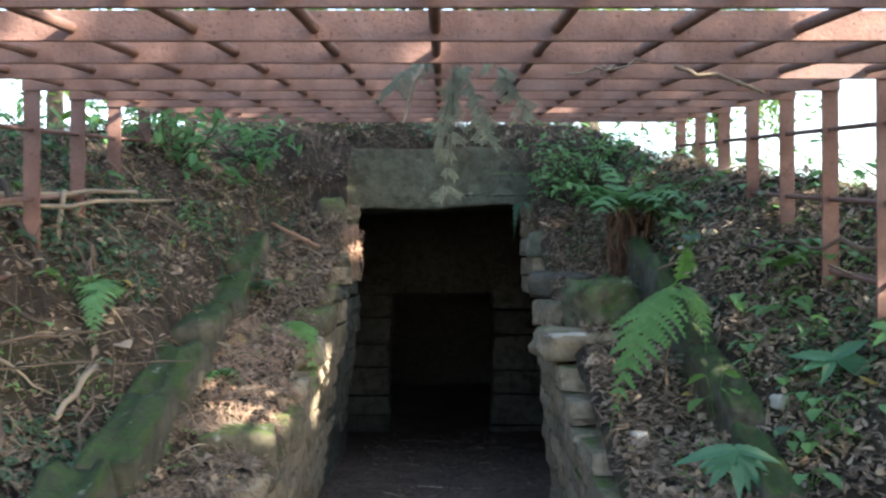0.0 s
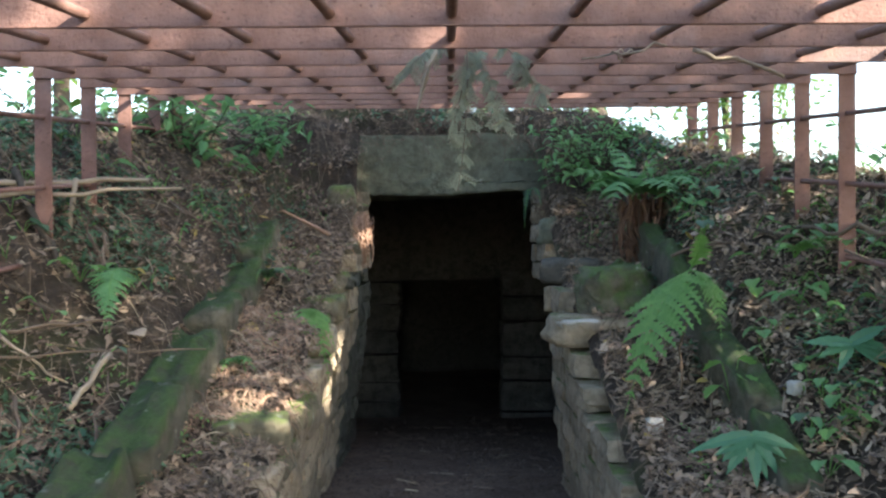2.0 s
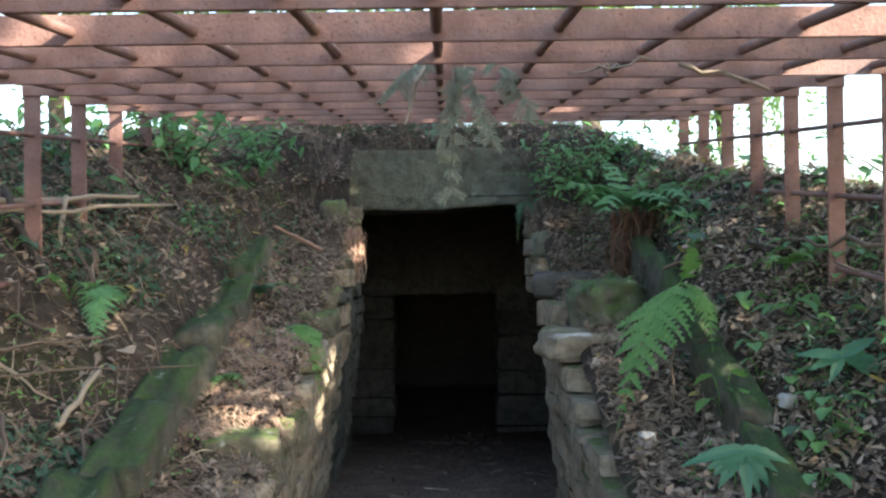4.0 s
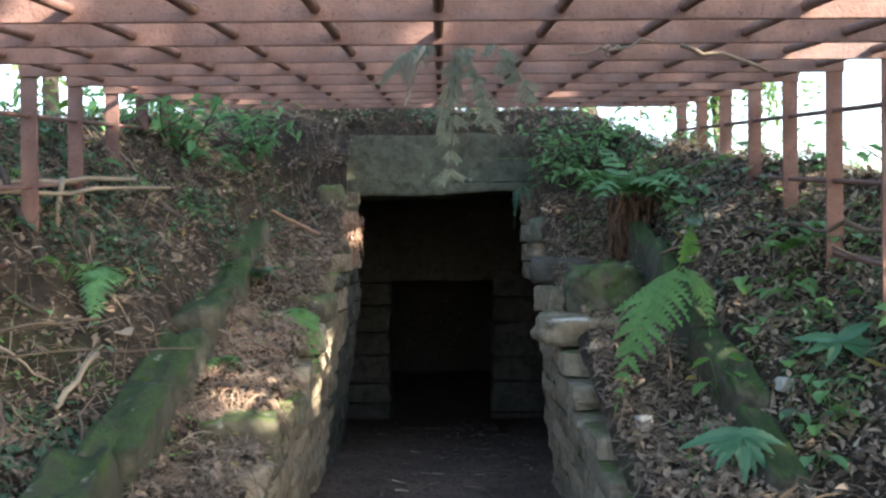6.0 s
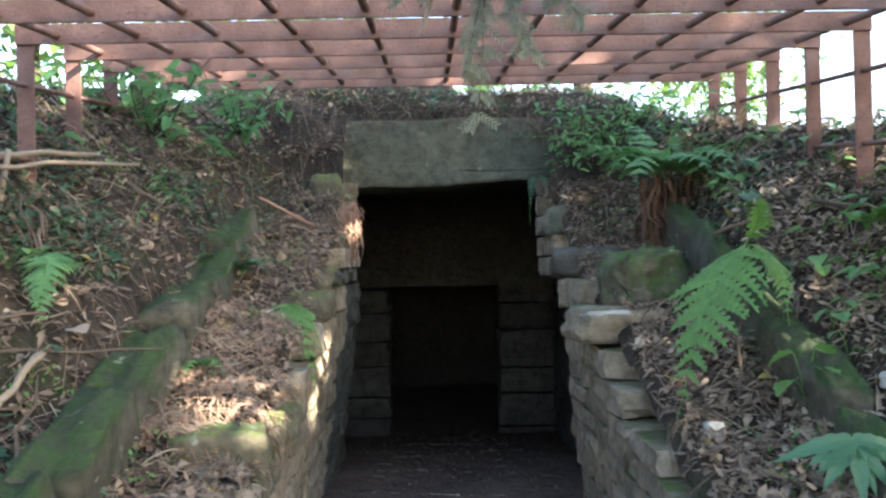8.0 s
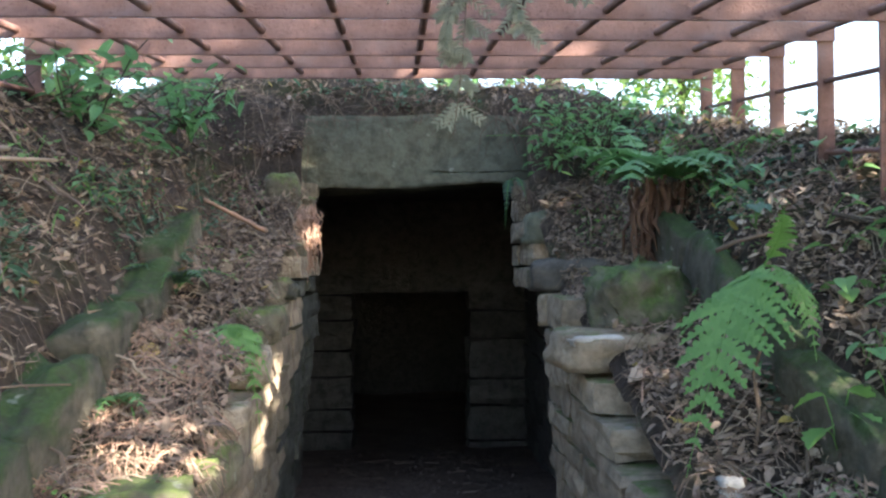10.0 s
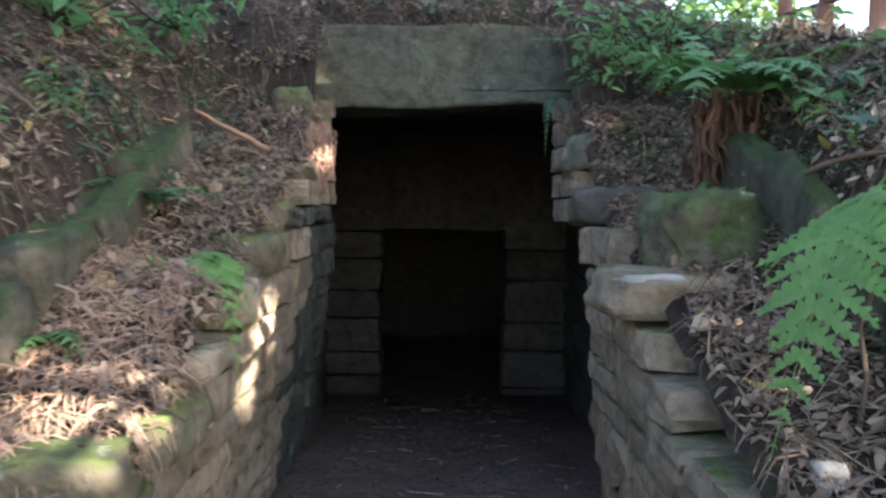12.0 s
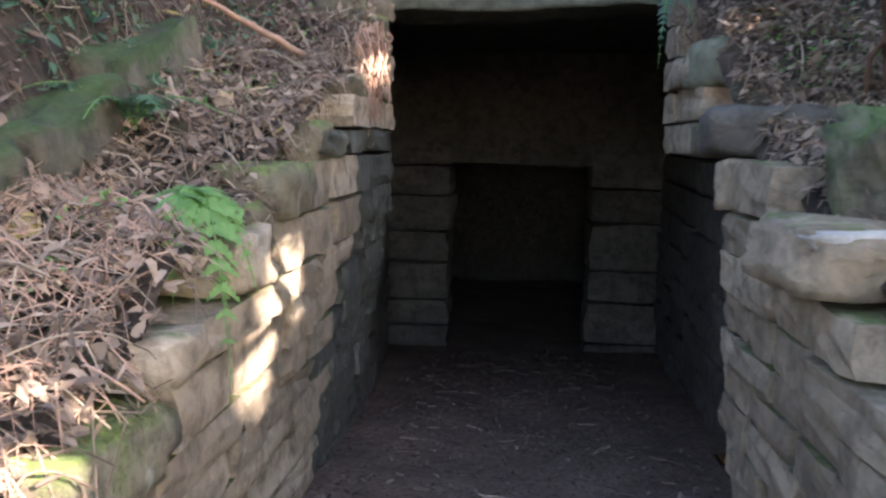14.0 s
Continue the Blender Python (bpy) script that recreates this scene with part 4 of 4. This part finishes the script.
scatter_twigs("needle_litter", 500, M_SPLIT, "reddish dry stems heaped on the ledge", 37, 0.05, 0.16, 0.0014, (0.68, 1.05), (3.2, 4.3), 0.97)
scatter_twigs("floor_twigs", 150, M_TWIG, "dead twigs scattered over the earth floor", 38, 0.02, 0.14, 0.003, (0.0, 0.6), (3.5, 9.0), 0.5, True)
scatter_twigs("floor_twigs", 6, M_PALEWOOD, "bleached twigs on the earth floor", 39, 0.05, 0.2, 0.004, (0.0, 0.6), (4.5, 7.0), 0.5, True)


def floor_debris():
    r = random.Random(140)
    verts, faces = [], []
    for _ in range(3600):
        x, y = r.uniform(-0.75, 0.7), 3.0 + 6.2 * r.random() ** 1.3
        z = floor_height(y) + 0.03 * noise.noise(Vector((x, y, 3)) * 2.2) + 0.012
        al = Vector((r.uniform(-1, 1), r.uniform(-1, 1), r.uniform(-0.2, 0.3)))
        leaf_blade(verts, faces, (x, y, z), al, al.cross(Vector((r.uniform(-0.3, 0.3), 0, 1))), r.uniform(0.012, 0.04), r.uniform(0.008, 0.022), 0.1, 0, 2)
    tagged(raw("floor_litter", verts, faces, M_DEBRIS), "dark broken leaf litter on the passage floor", "litter", kind="stuff")


M_DEBRIS = leaf_material("rotted_leaf", (0.018, 0.013, 0.011), (0.20, 0.15, 0.12), 0.8, 0.05)
floor_debris()


# ---- trees ----
def crown_mesh(ob, centre, radii, count, size, seed, clear=()):
    """Leaves in uneven clumps inside an ellipsoid; clear: lines of sunlight (point, radius) that no leaf crosses."""
    r = np.random.RandomState(seed)
    verts, faces = [], []
    clumps = r.normal(0, 0.48, (max(count // 40, 1), 3)) * np.array(radii) + np.array(centre)
    sun_way = np.array(SUN_TO)
    for c in clumps:
        for _ in range(40):
            p = c + r.normal(0, 0.12, 3) * np.array(radii)
            hidden = False
            for q, rad in clear:
                d = p - np.array(q)
                if np.linalg.norm(d - sun_way * d.dot(sun_way)) < rad:
                    hidden = True
            if hidden:
                continue
            a = r.normal(0, 1, 3)
            a /= np.linalg.norm(a)
            b = np.cross(a, r.normal(0, 1, 3))
            b /= np.linalg.norm(b)
            s = size * r.uniform(0.6, 1.3)
            k = len(verts)
            verts.extend((tuple(p - a * s), tuple(p - b * s * 0.45), tuple(p + a * s), tuple(p + b * s * 0.45)))
            faces.append((k, k + 1, k + 2, k + 3))
    raw("crown", verts, faces, M_CANOPY, ob)


def tree(x, y, base, height, radius, centre, radii, count, size, seed, label, clear=()):
    ob = empty("tree", pose(0, 0, 0), label, "tree", "woodland trees")
    r = random.Random(seed)
    bm = bmesh.new()
    pts = wiggle((x, y, base - 0.2), (x + r.uniform(-0.4, 0.4), y, base + height), 8, 0.25, seed)
    tube_mesh(bm, pts, [radius * (1.25 - 0.12 * i) for i in range(9)], 10)
    for i in range(9):
        p = pts[3 + i % 5]
        e = Vector(centre) + Vector((r.gauss(0, radii[0] * 0.45), r.gauss(0, radii[1] * 0.45), r.gauss(0, radii[2] * 0.4)))
        tube_mesh(bm, wiggle(p, e, 5, 0.3, seed + i), [radius * 0.4, radius * 0.32, radius * 0.24, radius * 0.16, radius * 0.1, radius * 0.04], 6)
    part("trunk", bm, M_BARK, ob, smooth=True)
    crown_mesh(ob, centre, radii, count, size, seed, clear)


# Spots kept sunlit: crown leaves on their line to the sun are left out.
GAPS = (((-0.66, 4.52, 0.86), 0.17), ((-0.66, 4.46, 0.70), 0.15), ((-0.67, 4.68, 0.88), 0.13), ((-0.87, 3.45, 0.80), 0.13), ((-0.80, 3.30, 0.72), 0.08), ((-0.56, 5.72, 1.55), 0.09), ((-1.39, 3.43, 1.28), 0.17),
        ((0.95, 2.21, 2.09), 0.12), ((1.3, 2.21, 2.09), 0.13), ((-1.05, 2.21, 2.09), 0.11), ((-1.7, 4.46, 2.2), 0.10), ((0.0, 5.81, 2.42), 0.12), ((1.45, 4.3, 1.6), 0.11), ((1.3, 3.6, 1.3), 0.08), ((1.6, 5.0, 1.85), 0.14), ((1.15, 5.5, 1.9), 0.08), ((1.5, 3.2, 1.25), 0.09), ((1.35, 4.9, 1.7), 0.08), ((1.7, 4.2, 1.7), 0.12), ((1.25, 4.5, 1.55), 0.06), ((-1.6, 4.2, 1.6), 0.07), ((-1.3, 5.0, 1.75), 0.06), ((-0.12, 2.66, 2.12), 0.09))
# Two unseen trees, added sunward so their crowns shade trench and lintel.
tree(7.4, -2.6, 1.0, 7.0, 0.2, (6.2, -0.9, 5.6), (2.6, 2.6, 2.3), 12500, 0.12, 51, "unseen broad-leaved tree added to shade the trench", GAPS)
tree(8.0, 3.0, 1.2, 7.5, 0.18, (6.7, 2.2, 6.4), (2.0, 1.9, 2.0), 7500, 0.12, 53, "unseen broad-leaved tree added to shade the lintel", GAPS)
rt = random.Random(99)
for i, (x, y, h) in enumerate(((-7, 11, 9), (-3.5, 14, 10), (0.5, 14, 10), (3.2, 19, 12), (11, 34, 13), (-12, 8, 9), (-9, 20, 12))):
    tree(x, y, 1.3, h, 0.16 + 0.02 * (i % 4), (x, y, 1.3 + h * 0.62), (2.6, 2.6, h * 0.26), 3600, 0.16, 60 + i, "slender woodland tree with a light green crown")
for i, (x, y) in enumerate(((-5, 6.5), (-3.2, 9.0), (-1.2, 9.6), (0.9, 10.2), (-7.5, 8), (7, 17), (-4.2, 4.6), (5.2, 12))):
    shrub((x, y, surface(x, y)), (0.7, 0.5, 0.75), 40, "leafy undergrowth shrub beyond the mound", 0.16, rt.choice((M_LEAF, M_CANOPY)), 200 + i)
